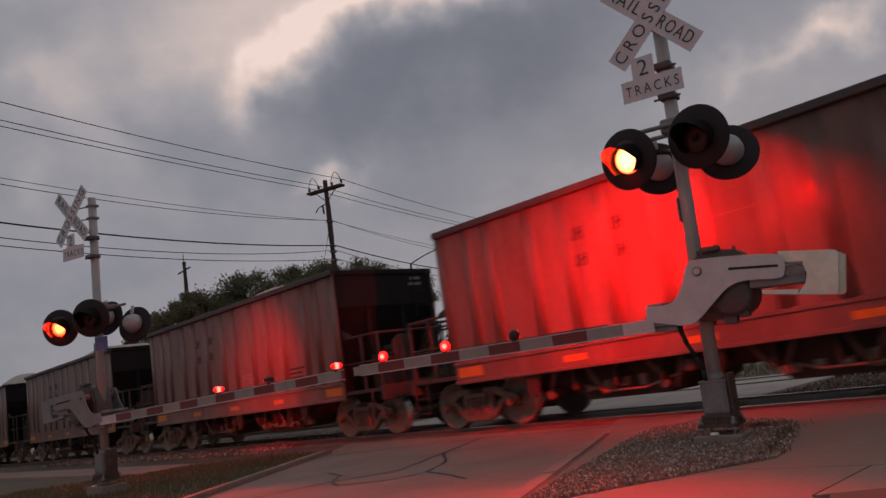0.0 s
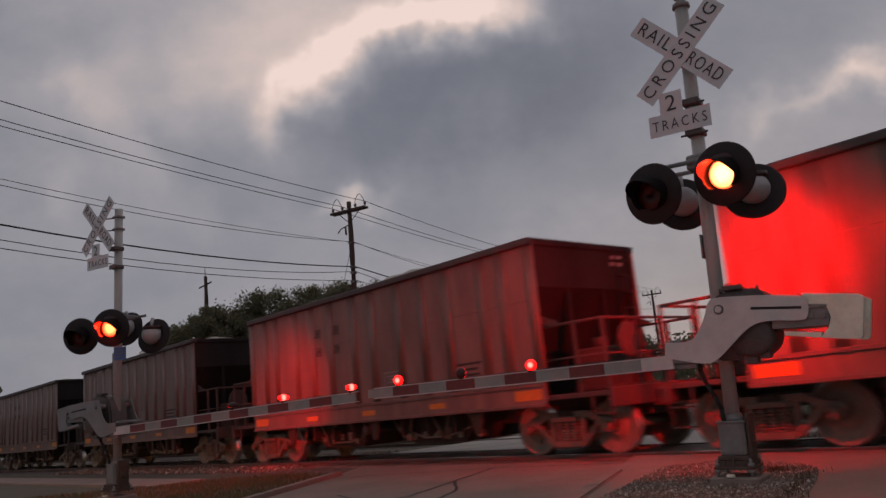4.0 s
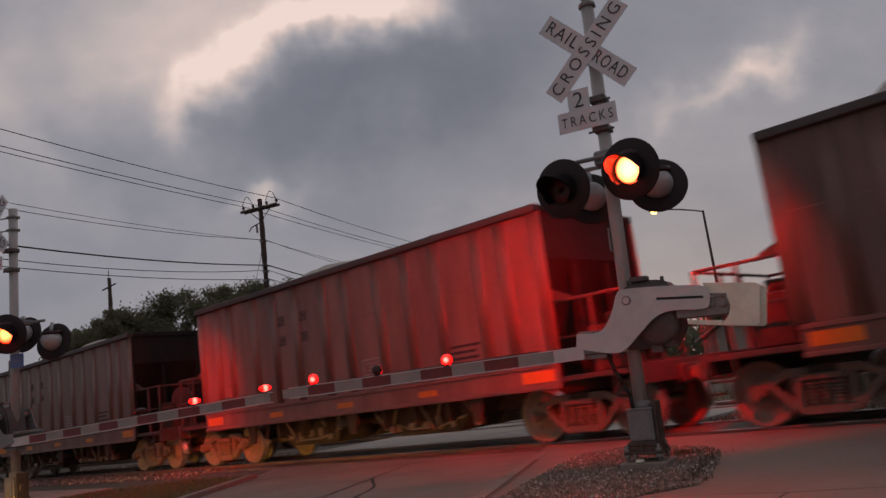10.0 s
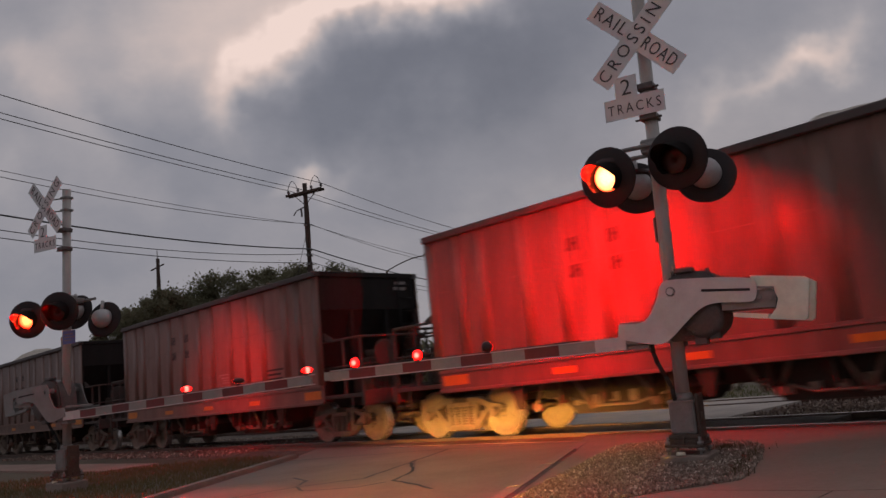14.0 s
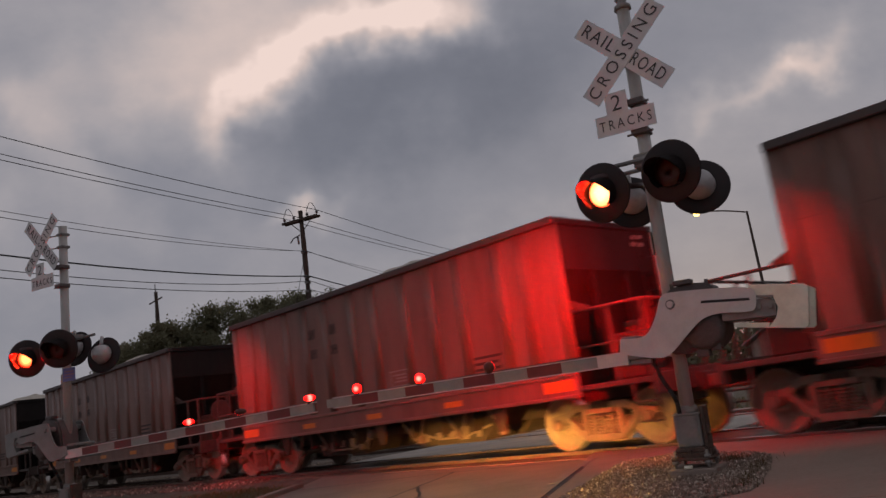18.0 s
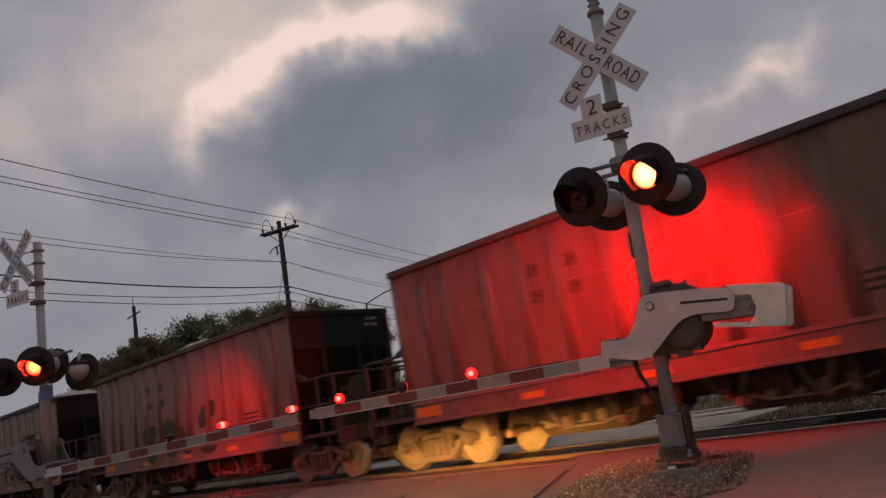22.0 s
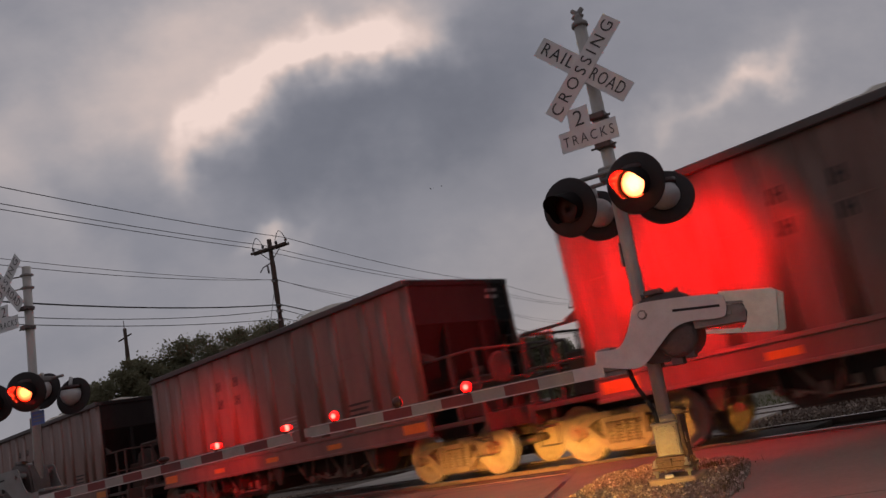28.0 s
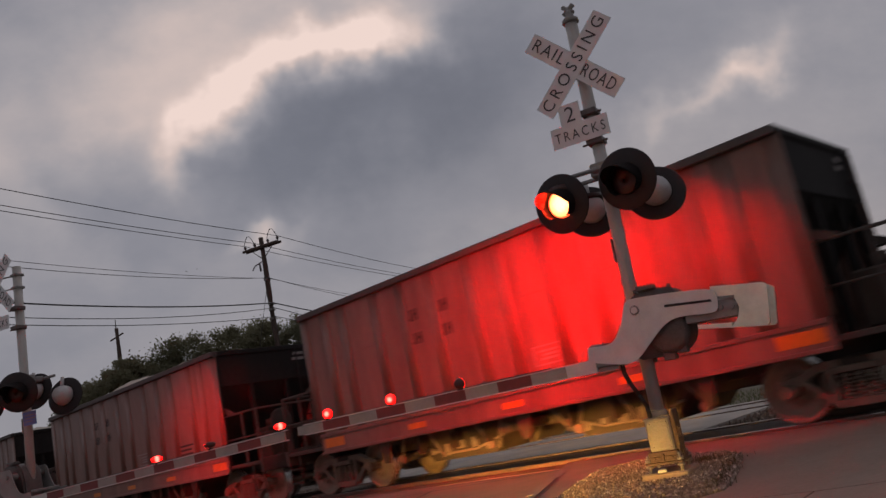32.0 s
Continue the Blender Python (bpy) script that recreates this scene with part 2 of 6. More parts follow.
MAT = {
    "paint": material("weathered_car_paint", (0.212, 0.124, 0.1), (0.122, 0.068, 0.054), 0.45, 0.0, 1.5, 26.0, 0.15, (1.5, 1.5, 0.3), 0.75, 0.14, spec=0.28),
    "rib": material("weathered_rib_paint", (0.205, 0.12, 0.097), (0.122, 0.068, 0.054), 0.46, 0.0, 2.0, 30.0, 0.1, (1, 1, 0.3), 0.6, 0.1, spec=0.25),
    "darkcar": material("grimy_car_steel", (0.075, 0.054, 0.045), (0.035, 0.027, 0.024), 0.75, 0.1, 2.0, 24.0, 0.25),
    # soot darkened further to near-black: shade on ends the lamps' red does not reach
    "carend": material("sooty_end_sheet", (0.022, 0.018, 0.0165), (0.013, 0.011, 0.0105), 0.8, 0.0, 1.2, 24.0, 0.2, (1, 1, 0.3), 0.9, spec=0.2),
    "soot": material("sooty_underframe", (0.065, 0.047, 0.038), (0.04, 0.03, 0.025), 0.85, 0.0, 3.0, 24.0, 0.3, spec=0.2),
    "chord": material("rusty_top_rail", (0.09, 0.07, 0.065), (0.05, 0.04, 0.038), 0.6, 0.2, 3.0, 40.0, 0.2),
    "truck": material("cast_truck_steel", (0.19, 0.135, 0.098), (0.08, 0.058, 0.045), 0.7, 0.0, 5.0, 25.0, 0.3),
    "wheel": material("wheel_steel", (0.26, 0.19, 0.14), (0.14, 0.10, 0.075), 0.6, 0.05, 3.0, 30.0, 0.15),
    "tread": material("polished_wheel_tread", (0.5, 0.47, 0.44), (0.3, 0.28, 0.26), 0.28, 0.9, 3.0, 60.0, 0.05),
    "rock": material("crushed_limestone", (0.52, 0.47, 0.40), (0.36, 0.32, 0.27), 0.9, 0.0, 4.0, 28.0, 0.8),
    "letter": material("faded_dark_lettering", (0.024, 0.016, 0.015), (0.06, 0.04, 0.035), 0.7, 0.0, 4.0, 40.0, 0.05),
    "white_letter": material("faded_white_stencil", (0.30, 0.26, 0.25), (0.14, 0.11, 0.1), 0.7, 0.0, 4.0, 40.0, 0.05),
    "orange": material("orange_reflective_tape", (0.62, 0.20, 0.015), (0.42, 0.13, 0.015), 0.35, 0.0, 8.0, 60.0, 0.05),
    "pole": material("galvanised_pole_paint", (0.46, 0.43, 0.40), (0.30, 0.275, 0.25), 0.45, 0.08, 3.0, 35.0, 0.12, (1, 1, 0.3)),
    "alu": material("weathered_aluminium", (0.62, 0.58, 0.55), (0.46, 0.42, 0.395), 0.5, 0.05, 4.0, 45.0, 0.1),
    "alu2": material("dull_grey_casting", (0.26, 0.245, 0.235), (0.17, 0.16, 0.15), 0.55, 0.1, 4.0, 45.0, 0.1),
    "cw": material("cream_counterweight_paint", (0.88, 0.82, 0.66), (0.62, 0.55, 0.42), 0.6, 0.0, 5.0, 30.0, 0.2),
    "castgrey": material("grey_cast_iron", (0.26, 0.24, 0.225), (0.14, 0.125, 0.118), 0.55, 0.1, 4.0, 30.0, 0.2),
    "darkcast": material("oily_dark_casting", (0.12, 0.09, 0.083), (0.055, 0.042, 0.038), 0.5, 0.0, 6.0, 30.0, 0.3),
    "black": material("matt_black_paint", (0.026, 0.019, 0.019), (0.036, 0.027, 0.027), 0.6, 0.0, 6.0, 60.0, 0.08, spec=0.25),
    "hood": material("faded_black_hood", (0.015, 0.011, 0.011), (0.01, 0.008, 0.008), 0.9, 0.0, 6.0, 60.0, 0.08, spec=0.08),
    "housing": material("lamp_housing_grey", (0.48, 0.46, 0.45), (0.32, 0.30, 0.30), 0.5, 0.2, 5.0, 50.0, 0.08),
    "sign": material("reflective_white_sheet", (0.66, 0.65, 0.65), (0.50, 0.48, 0.47), 0.45, 0.0, 6.0, 60.0, 0.03, amount=0.4),
    "ink": material("black_sign_ink", (0.03, 0.028, 0.03), (0.06, 0.055, 0.055), 0.5, 0.0, 8.0, 60.0, 0.0),
    "sign_blue": material("blue_notice_plate", (0.10, 0.16, 0.42), (0.07, 0.11, 0.3), 0.5, 0.0, 8.0, 60.0, 0.03),
    "armwhite": material("arm_white_sheet", (0.30, 0.29, 0.26), (0.21, 0.20, 0.18), 0.5, 0.0, 7.0, 60.0, 0.05),
    "armred": material("arm_red_sheet", (0.17, 0.025, 0.022), (0.10, 0.018, 0.016), 0.45, 0.0, 7.0, 60.0, 0.05),
    "darklens": material("unlit_red_lens", (0.04, 0.005, 0.003), (0.024, 0.004, 0.002), 0.32, 0.0, 8.0, 90.0, 0.3, rough_var=0.05),
    "concrete": material("road_concrete", (0.29, 0.205, 0.165), (0.18, 0.125, 0.10), 0.8, 0.0, 0.8, 22.0, 0.35),
    "kerb": material("kerb_concrete", (0.30, 0.225, 0.185), (0.18, 0.135, 0.11), 0.85, 0.0, 1.6, 24.0, 0.4),
    "pavement": material("pavement_concrete", (0.31, 0.21, 0.165), (0.20, 0.135, 0.105), 0.8, 0.0, 0.7, 25.0, 0.3),
    "crossing": material("crossing_asphalt", (0.25, 0.175, 0.135), (0.10, 0.07, 0.054), 0.7, 0.0, 1.6, 30.0, 0.5, (1, 1, 1), 0.95, spec=0.3),
    "pale": material("pale_worn_concrete", (0.46, 0.40, 0.35), (0.28, 0.235, 0.2), 0.7, 0.0, 0.9, 22.0, 0.3, (1, 1, 1), 0.8),
    "rust": material("rusty_base_casting", (0.12, 0.075, 0.055), (0.055, 0.038, 0.03), 0.7, 0.1, 7.0, 40.0, 0.4),
    "tar": material("tar_seal", (0.028, 0.025, 0.024), (0.045, 0.04, 0.038), 0.6, 0.0, 4.0, 40.0, 0.2),
    "soil": material("dry_grass_soil", (0.10, 0.085, 0.05), (0.14, 0.11, 0.075), 0.95, 0.0, 0.5, 12.0, 0.6),
    "grass": material("grass_blades", (0.11, 0.125, 0.045), (0.15, 0.125, 0.06), 0.8, 0.0, 1.0, 20.0, 0.0, spread=0.1),
    "vergegrass": material("dry_verge_grass", (0.15, 0.125, 0.055), (0.19, 0.14, 0.075), 0.85, 0.0, 1.0, 20.0, 0.0),
    "drygrass": material("dry_weeds", (0.14, 0.095, 0.05), (0.09, 0.07, 0.035), 0.85, 0.0, 1.0, 20.0, 0.0),
    "gravel": material("mixed_gravel", (0.33, 0.285, 0.25), (0.15, 0.12, 0.105), 0.85, 0.0, 9.0, 40.0, 0.3, amount=0.9),
    "ballast": material("track_ballast", (0.21, 0.17, 0.14), (0.09, 0.07, 0.058), 0.95, 0.0, 6.0, 20.0, 0.9, amount=0.9, spec=0.15),
    "gravelsoil": material("dusty_gravel_earth", (0.24, 0.175, 0.135), (0.13, 0.092, 0.07), 0.95, 0.0, 5.0, 26.0, 0.8, amount=0.9, spec=0.15),
    "rail": material("rail_steel", (0.16, 0.10, 0.075), (0.09, 0.06, 0.05), 0.6, 0.5, 4.0, 40.0, 0.15),
    "railhead": material("bright_rail_head", (0.62, 0.58, 0.55), (0.45, 0.42, 0.4), 0.22, 1.0, 4.0, 60.0, 0.03, rough_var=0.08),
    "tie": material("creosoted_tie", (0.09, 0.07, 0.055), (0.05, 0.04, 0.033), 0.85, 0.0, 3.0, 30.0, 0.4, (0.3, 1, 1)),
    "wood": material("pole_wood", (0.075, 0.052, 0.04), (0.045, 0.032, 0.026), 0.85, 0.0, 4.0, 30.0, 0.3, (1, 1, 0.1)),
    "wire": material("dark_cable", (0.03, 0.03, 0.032), None, 0.6, 0.1, 4.0, 40.0, 0.0),
    "insul": material("porcelain_insulator", (0.14, 0.13, 0.13), None, 0.3, 0.0, 4.0, 40.0, 0.0),
    "leaf": material("tree_leaves", (0.155, 0.15, 0.085), (0.11, 0.112, 0.06), 0.75, 0.0, 0.6, 8.0, 0.0),
    "leaf2": material("sunlit_tree_leaves", (0.18, 0.17, 0.095), (0.13, 0.125, 0.07), 0.75, 0.0, 0.6, 8.0, 0.0),
    "bark": material("tree_bark", (0.07, 0.055, 0.042), (0.04, 0.03, 0.025), 0.9, 0.0, 4.0, 20.0, 0.5),
    "wall": material("house_siding", (0.30, 0.26, 0.22), (0.22, 0.19, 0.16), 0.8, 0.0, 1.0, 20.0, 0.2),
    "roof": material("grey_shingles", (0.26, 0.25, 0.245), (0.18, 0.17, 0.165), 0.85, 0.0, 1.5, 18.0, 0.4),
    "vanpaint": material("white_van_paint", (0.72, 0.72, 0.73), (0.6, 0.6, 0.62), 0.3, 0.0, 2.0, 30.0, 0.0),
    "glass": material("dark_window_glass", (0.02, 0.022, 0.026), None, 0.1, 0.0, 2.0, 30.0, 0.0),
    "rubber": material("black_rubber", (0.02, 0.02, 0.02), None, 0.8, 0.0, 4.0, 40.0, 0.1),
    "graffiti": material("dark_spray_paint", (0.016, 0.018, 0.015), (0.035, 0.03, 0.026), 0.6, 0.0, 2.0, 20.0, 0.05),
    "bird": material("dark_feathers", (0.02, 0.02, 0.022), None, 0.8, 0.0, 4.0, 40.0, 0.0),
    "bulb": lens_glow("lit_red_lens", (1.0, 0.42, 0.16), (1.0, 0.05, 0.006), 9.0, 0.085, 0.15),
    "bulb2": lens_glow("red_lens_seen_aslant", (1.0, 0.26, 0.07), (1.0, 0.01, 0.001), 8.0, 0.07, 0.14),
    "armbulb": lens_glow("lit_arm_lamp", (1.0, 0.27, 0.2), (1.0, 0.0, 0.0), 11.0, 0.026, 0.052),
    "warm": glow("warm_window_light", (1.0, 0.66, 0.25), 1.6),
    "head": glow("headlamp_light", (1.0, 0.50, 0.09), 5400000.0),
    "street": glow("sodium_street_light", (1.0, 0.66, 0.16), 5.0),
}


def thin_leaf(name, share):
    """Leaves let part of the sky's light through."""
    nt = MAT[name].node_tree
    b, out = nt.nodes["Principled BSDF"], nt.nodes["Material Output"]
    tr, mx = nt.nodes.new("ShaderNodeBsdfTranslucent"), nt.nodes.new("ShaderNodeMixShader")
    nt.links.new(b.inputs["Base Color"].links[0].from_socket, tr.inputs[0])
    mx.inputs[0].default_value = share
    nt.links.new(b.outputs[0], mx.inputs[1])
    nt.links.new(tr.outputs[0], mx.inputs[2])
    nt.links.new(mx.outputs[0], out.inputs[0])


# a thin worn gloss on the cars' sides
for sheet in ("paint", "rib"):
    gloss = MAT[sheet].node_tree.nodes["Principled BSDF"]
    gloss.inputs["Coat Weight"].default_value, gloss.inputs["Coat Roughness"].default_value = 0.1, 0.2
for leafy in ("leaf", "leaf2", "grass", "vergegrass", "drygrass"):
    thin_leaf(leafy, 0.4)


# ---- building helpers ----
def part(name, bm, mat, parent=None, label=""):
    """Links a bmesh as one mesh object under a thing."""
    me = bpy.data.meshes.new(name)
    bm.to_mesh(me)
    bm.free()
    for mm in (mat if isinstance(mat, (list, tuple)) else [mat]):
        me.materials.append(MAT[mm] if isinstance(mm, str) else mm)
    ob = new(name, me)
    if parent:
        ob.parent = parent
    if label:
        ob["label"] = label
    return ob


def again(ob, parent, m=None):
    """The same mesh once more, under a parent."""
    o = new(ob.name.split(".")[0], ob.data)
    o.parent = parent
    if m is not None:
        o.matrix_basis = m
    if "label" in ob:
        o["label"] = ob["label"]
    return o


def thing(name, label, category, m=None, group="", kind=""):
    ob = new(name)
    if m is not None:
        ob.matrix_basis = m
    return tagged(ob, label, category, group, kind)


def box(bm, x0, x1, y0, y1, z0, z1, bev=0.0, mi=0, m=None):
    co = [(x, y, z) for x in (x0, x1) for y in (y0, y1) for z in (z0, z1)]
    vs = [bm.verts.new(m @ Vector(c) if m else c) for c in co]
    fs = [bm.faces.new([vs[i] for i in f]) for f in ((0, 1, 3, 2), (4, 6, 7, 5), (0, 4, 5, 1), (2, 3, 7, 6), (0, 2, 6, 4), (1, 5, 7, 3))]
    for f in fs:
        f.material_index = mi
    if bev:
        es = list({e for f in fs for e in f.edges})
        r = bmesh.ops.bevel(bm, geom=es, offset=bev, segments=1, affect="EDGES", clamp_overlap=True)
        for f in r["faces"]:
            f.material_index = mi
    return fs


def rod(bm, a, b, r, r2=None, seg=10, mi=0, caps=True):
    """A round bar from a to b."""
    a, b = Vector(a), Vector(b)
    r2 = r if r2 is None else r2
    q = (b - a).to_track_quat("Z", "Y")
    rings = []
    for p, rr in ((a, r), (b, r2)):
        rings.append([bm.verts.new(p + q @ Vector((rr * math.cos(i * math.tau / seg), rr * math.sin(i * math.tau / seg), 0))) for i in range(seg)])
    fs = []
    for i in range(seg):
        f = bm.faces.new((rings[0][i], rings[0][(i + 1) % seg], rings[1][(i + 1) % seg], rings[1][i]))
        f.smooth, f.material_index = True, mi
        fs.append(f)
    if caps:
        for ring in (rings[0][::-1], rings[1]):
            f = bm.faces.new(ring)
            f.material_index = mi
    return fs


def lathe(bm, prof, seg=24, axis="Y", mi=0, at=(0, 0, 0)):
    """Turns a profile of (radius, along) about an axis."""
    rings = []
    at = Vector(at)
    for r, h in prof:
        ring = []
        for i in range(seg):
            a = i * math.tau / seg
            c, s = r * math.cos(a), r * math.sin(a)
            ring.append(bm.verts.new(at + Vector({"Y": (c, h, s), "Z": (c, s, h), "X": (h, c, s)}[axis])))
        rings.append(ring)
    for a, b in zip(rings, rings[1:]):
        for i in range(seg):
            f = bm.faces.new((a[i], a[(i + 1) % seg], b[(i + 1) % seg], b[i]))
            f.smooth, f.material_index = True, mi
    for ring in (rings[0], rings[-1]):
        f = bm.faces.new(ring)
        f.material_index = mi
    bmesh.ops.recalc_face_normals(bm, faces=bm.faces)


def tube(bm, pts, r, seg=6, r2=None):
    """A round line through points, tapering to r2."""
    r2 = r if r2 is None else r2
    rings = []
    pts = [Vector(p) for p in pts]
    n = len(pts)
    for i, p in enumerate(pts):
        d = pts[min(i + 1, n - 1)] - pts[max(i - 1, 0)]
        q = d.to_track_quat("Z", "Y")
        rr = r + (r2 - r) * i / (n - 1)
        rings.append([bm.verts.new(p + q @ Vector((rr * math.cos(k * math.tau / seg), rr * math.sin(k * math.tau / seg), 0))) for k in range(seg)])
    for a, b in zip(rings, rings[1:]):
        for k in range(seg):
            f = bm.faces.new((a[k], a[(k + 1) % seg], b[(k + 1) % seg], b[k]))
            f.smooth = True
    bm.faces.new(rings[0][::-1]), bm.faces.new(rings[-1])


def slab(bm, outline, z0, z1, mi=0):
    """A flat piece with a given outline in x, y, from z0 up to z1."""
    lo = [bm.verts.new((x, y, z0)) for x, y in outline]
    hi = [bm.verts.new((x, y, z1)) for x, y in outline]
    fs = [bm.faces.new(lo[::-1]), bm.faces.new(hi)]
    n = len(lo)
    for i in range(n):
        fs.append(bm.faces.new((lo[i], lo[(i + 1) % n], hi[(i + 1) % n], hi[i])))
    bmesh.ops.recalc_face_normals(bm, faces=fs)
    for f in fs:
        f.material_index = mi
    return fs


def plate(bm, outline, y0, y1, mi=0):
    """An upright plate with an outline in x, z, from y0 to y1."""
    a = [bm.verts.new((x, y0, z)) for x, z in outline]
    b = [bm.verts.new((x, y1, z)) for x, z in outline]
    fs = [bm.faces.new(a), bm.faces.new(b[::-1])]
    n = len(a)
    for i in range(n):
        fs.append(bm.faces.new((b[i], b[(i + 1) % n], a[(i + 1) % n], a[i])))
    bmesh.ops.recalc_face_normals(bm, faces=fs)
    for f in fs:
        f.material_index = mi
    return fs


def smooth_outline(pts, rounds=2):
    """Rounds the corners of an outline."""
    for _ in range(rounds):
        out = []
        for i, p in enumerate(pts):
            q = pts[(i + 1) % len(pts)]
            out += [(p[0] * .75 + q[0] * .25, p[1] * .75 + q[1] * .25), (p[0] * .25 + q[0] * .75, p[1] * .25 + q[1] * .75)]
        pts = out
    return pts


def lettering(word, size, thick=0.002, space=1.12):
    """A mesh of upright letters in the x-z plane, facing -y, centred."""
    cu = bpy.data.curves.new("word", "FONT")
    cu.body, cu.size, cu.align_x, cu.align_y, cu.extrude, cu.space_character = word, size, "CENTER", "CENTER", thick, space
    cu.resolution_u, cu.offset = 3, -.004 * size
    tmp = new("word", cu)
    dg = bpy.context.evaluated_depsgraph_get()
    me = bpy.data.meshes.new_from_object(tmp.evaluated_get(dg))
    bpy.data.objects.remove(tmp)
    me.transform(pose(0, 0, 0, 90, 0, 0))
    return me


def word_part(name, me, mat, parent, m, label=""):
    me = me.copy()
    me.materials.clear()
    me.materials.append(MAT[mat])
    ob = new(name, me)
    ob.parent, ob.matrix_basis = parent, m
    if label:
        ob["label"] = label
    return ob


# ---- ground, road, pavement, tracks ----
def kerb_x(y):
    """The road's edge beside the near signal: its x at a given y."""
    return 0.38 + (y - 7.24) * 0.33


def lkerb_x(y):
    return -3.71 + (y - 9.76) * 0.17 - 0.012 * max(0.0, 9.76 - y) ** 1.5


def edge_y(x, n):
    """The y at which the line n across the track passes x."""
    return (n - x * ACROSS.x) / ACROSS.y


def ground():
    bm = bmesh.new()
    bmesh.ops.create_grid(bm, x_segments=60, y_segments=60, size=900)
    for v in bm.verts:
        r = v.co.xy.length
        v.co.z = -0.09 + 0.8 * noise.noise(v.co * 0.012) * min(1, max(0, (r - 80) / 200))
    tagged(part("ground", bm, "soil"), "dry grass and soil round the crossing", "ground", kind="structure")

    # the road up to the first track
    ys = [-14, -6, 0, 4, 6.77, 9, 11, 12.4]
    right = [(kerb_x(y), y) for y in ys]
    left = [(lkerb_x(y), y) for y in (-14, -6, 0, 4, 7, 9.76, 12, 14, 15.3)]
    right[-1] = (kerb_x(12.2), edge_y(kerb_x(12.2), TRACK - 1.3))
    lx = lkerb_x(15.3)
    left[-1] = (lx, edge_y(lx, TRACK - 1.3))
    bm = bmesh.new()
    slab(bm, right + left[::-1], -0.35, -0.02)
    tagged(part("road", bm, "concrete"), "worn concrete road with tar-sealed cracks", "road", kind="structure")

    # the road beyond both tracks
    a, b = tplace(-9, TRACK2 + 1.6), tplace(8, TRACK2 + 1.6)
    bm = bmesh.new()
    slab(bm, [(2.6, edge_y(2.6, TRACK2 + 1.6)), (14, 60), (7.5, 60), (-3.5, edge_y(-3.5, TRACK2 + 1.6))], -0.35, -0.02)
    tagged(part("road", bm, "pale"), "pale concrete road beyond the tracks", "road", kind="structure")

    # tar seams on the road
    road_seams = [[(-0.05, 13.28), (-0.6, 11.6), (-1.12, 10.17), (-1.5, 10.08), (-1.93, 10.0), (-2.64, 9.53), (-3.6, 9.3)],
                  [(-0.6, 11.6), (-0.5, 10.5), (-0.7, 9.6), (-0.4, 8.9), (-0.2, 8.3)],
                  [(-1.93, 10.0), (-1.75, 9.5), (-1.1, 9.3), (-0.7, 9.6)],
                  [(-3.2, 14.6), (-1.6, 13.9), (-0.05, 13.3), (1.55, 12.15), (2.0, 11.9)],
                  [(kerb_x(y) - .03, y) for y in (12.1, 10.6, 8.3, 7.0, 5.6, 2.0)],
                  [(-2.2, 11.2), (-1.9, 10.6), (-1.93, 10.0)]]
    for seam in road_seams:
        bm = bmesh.new()
        pts = []
        for p, q in zip(seam, seam[1:]):
            k = max(2, int(math.dist(p, q) / 0.12))
            for i in range(k):
                f = i / k
                pts.append(Vector((p[0] + (q[0] - p[0]) * f, p[1] + (q[1] - p[1]) * f, 0)))
        vs = []
        for i, p in enumerate(pts):
            d = (pts[min(i + 1, len(pts) - 1)] - pts[max(i - 1, 0)]).normalized()
            side = Vector((-d.y, d.x, 0))
            j = noise.noise(p * 3.1) * 0.035
            w = 0.018 + 0.016 * abs(noise.noise(p * 5 + Vector((4, 0, 0))))
            vs.append((bm.verts.new(p + side * (j + w) + Vector((0, 0, -0.016))), bm.verts.new(p + side * (j - w) + Vector((0, 0, -0.016)))))
        for a, b in zip(vs, vs[1:]):
            bm.faces.new((a[0], a[1], b[1], b[0]))
        tagged(part("trim", bm, "tar"), "black tar seal along a road crack", "crack seal", kind="structure")

    # kerbs, in pieces
    kr = thing("kerb_near", "worn concrete kerb beside the gravel bed", "kerb", kind="structure")
    y = -12.0
    while y < 11.9:
        y2 = min(y + 1.5, 12.0)
        bm = bmesh.new()
        top = 0.045 if y2 < 11 else 0.02
        p = [(kerb_x(y) - .01, y + .006), (kerb_x(y2) - .01, y2 - .006), (kerb_x(y2) + .17, y2 - .006), (kerb_x(y) + .17, y + .006)]
        slab(bm, p, -0.2, top)
        bmesh.ops.bevel(bm, geom=[e for e in bm.edges if min(v.co.z for v in e.verts) > 0], offset=0.018, segments=2, affect="EDGES")
        part("kerb_stone", bm, "kerb", kr)
        y = y2
    kl = thing("kerb_far", "low concrete kerb along the grass verge", "kerb", kind="structure")
    y = -6.0
    while y < 15.0:
        y2 = min(y + 1.5, 15.2)
        bm = bmesh.new()
        p = [(lkerb_x(y) + .01, y + .006), (lkerb_x(y) - .17, y + .006), (lkerb_x(y2) - .17, y2 - .006), (lkerb_x(y2) + .01, y2 - .006)]
        slab(bm, p, -0.2, 0.05)
        bmesh.ops.bevel(bm, geom=[e for e in bm.edges if min(v.co.z for v in e.verts) > 0], offset=0.018, segments=2, affect="EDGES")
        part("kerb_stone", bm, "kerb", kl)
        y = y2

    # pavement beside the road, in slabs divided by narrow joints
    pv = thing("pavement", "pinkish concrete pavement in broad slabs", "pavement", kind="structure")
    g = 0.012
    ye = lambda x: edge_y(x, TRACK - 0.93)
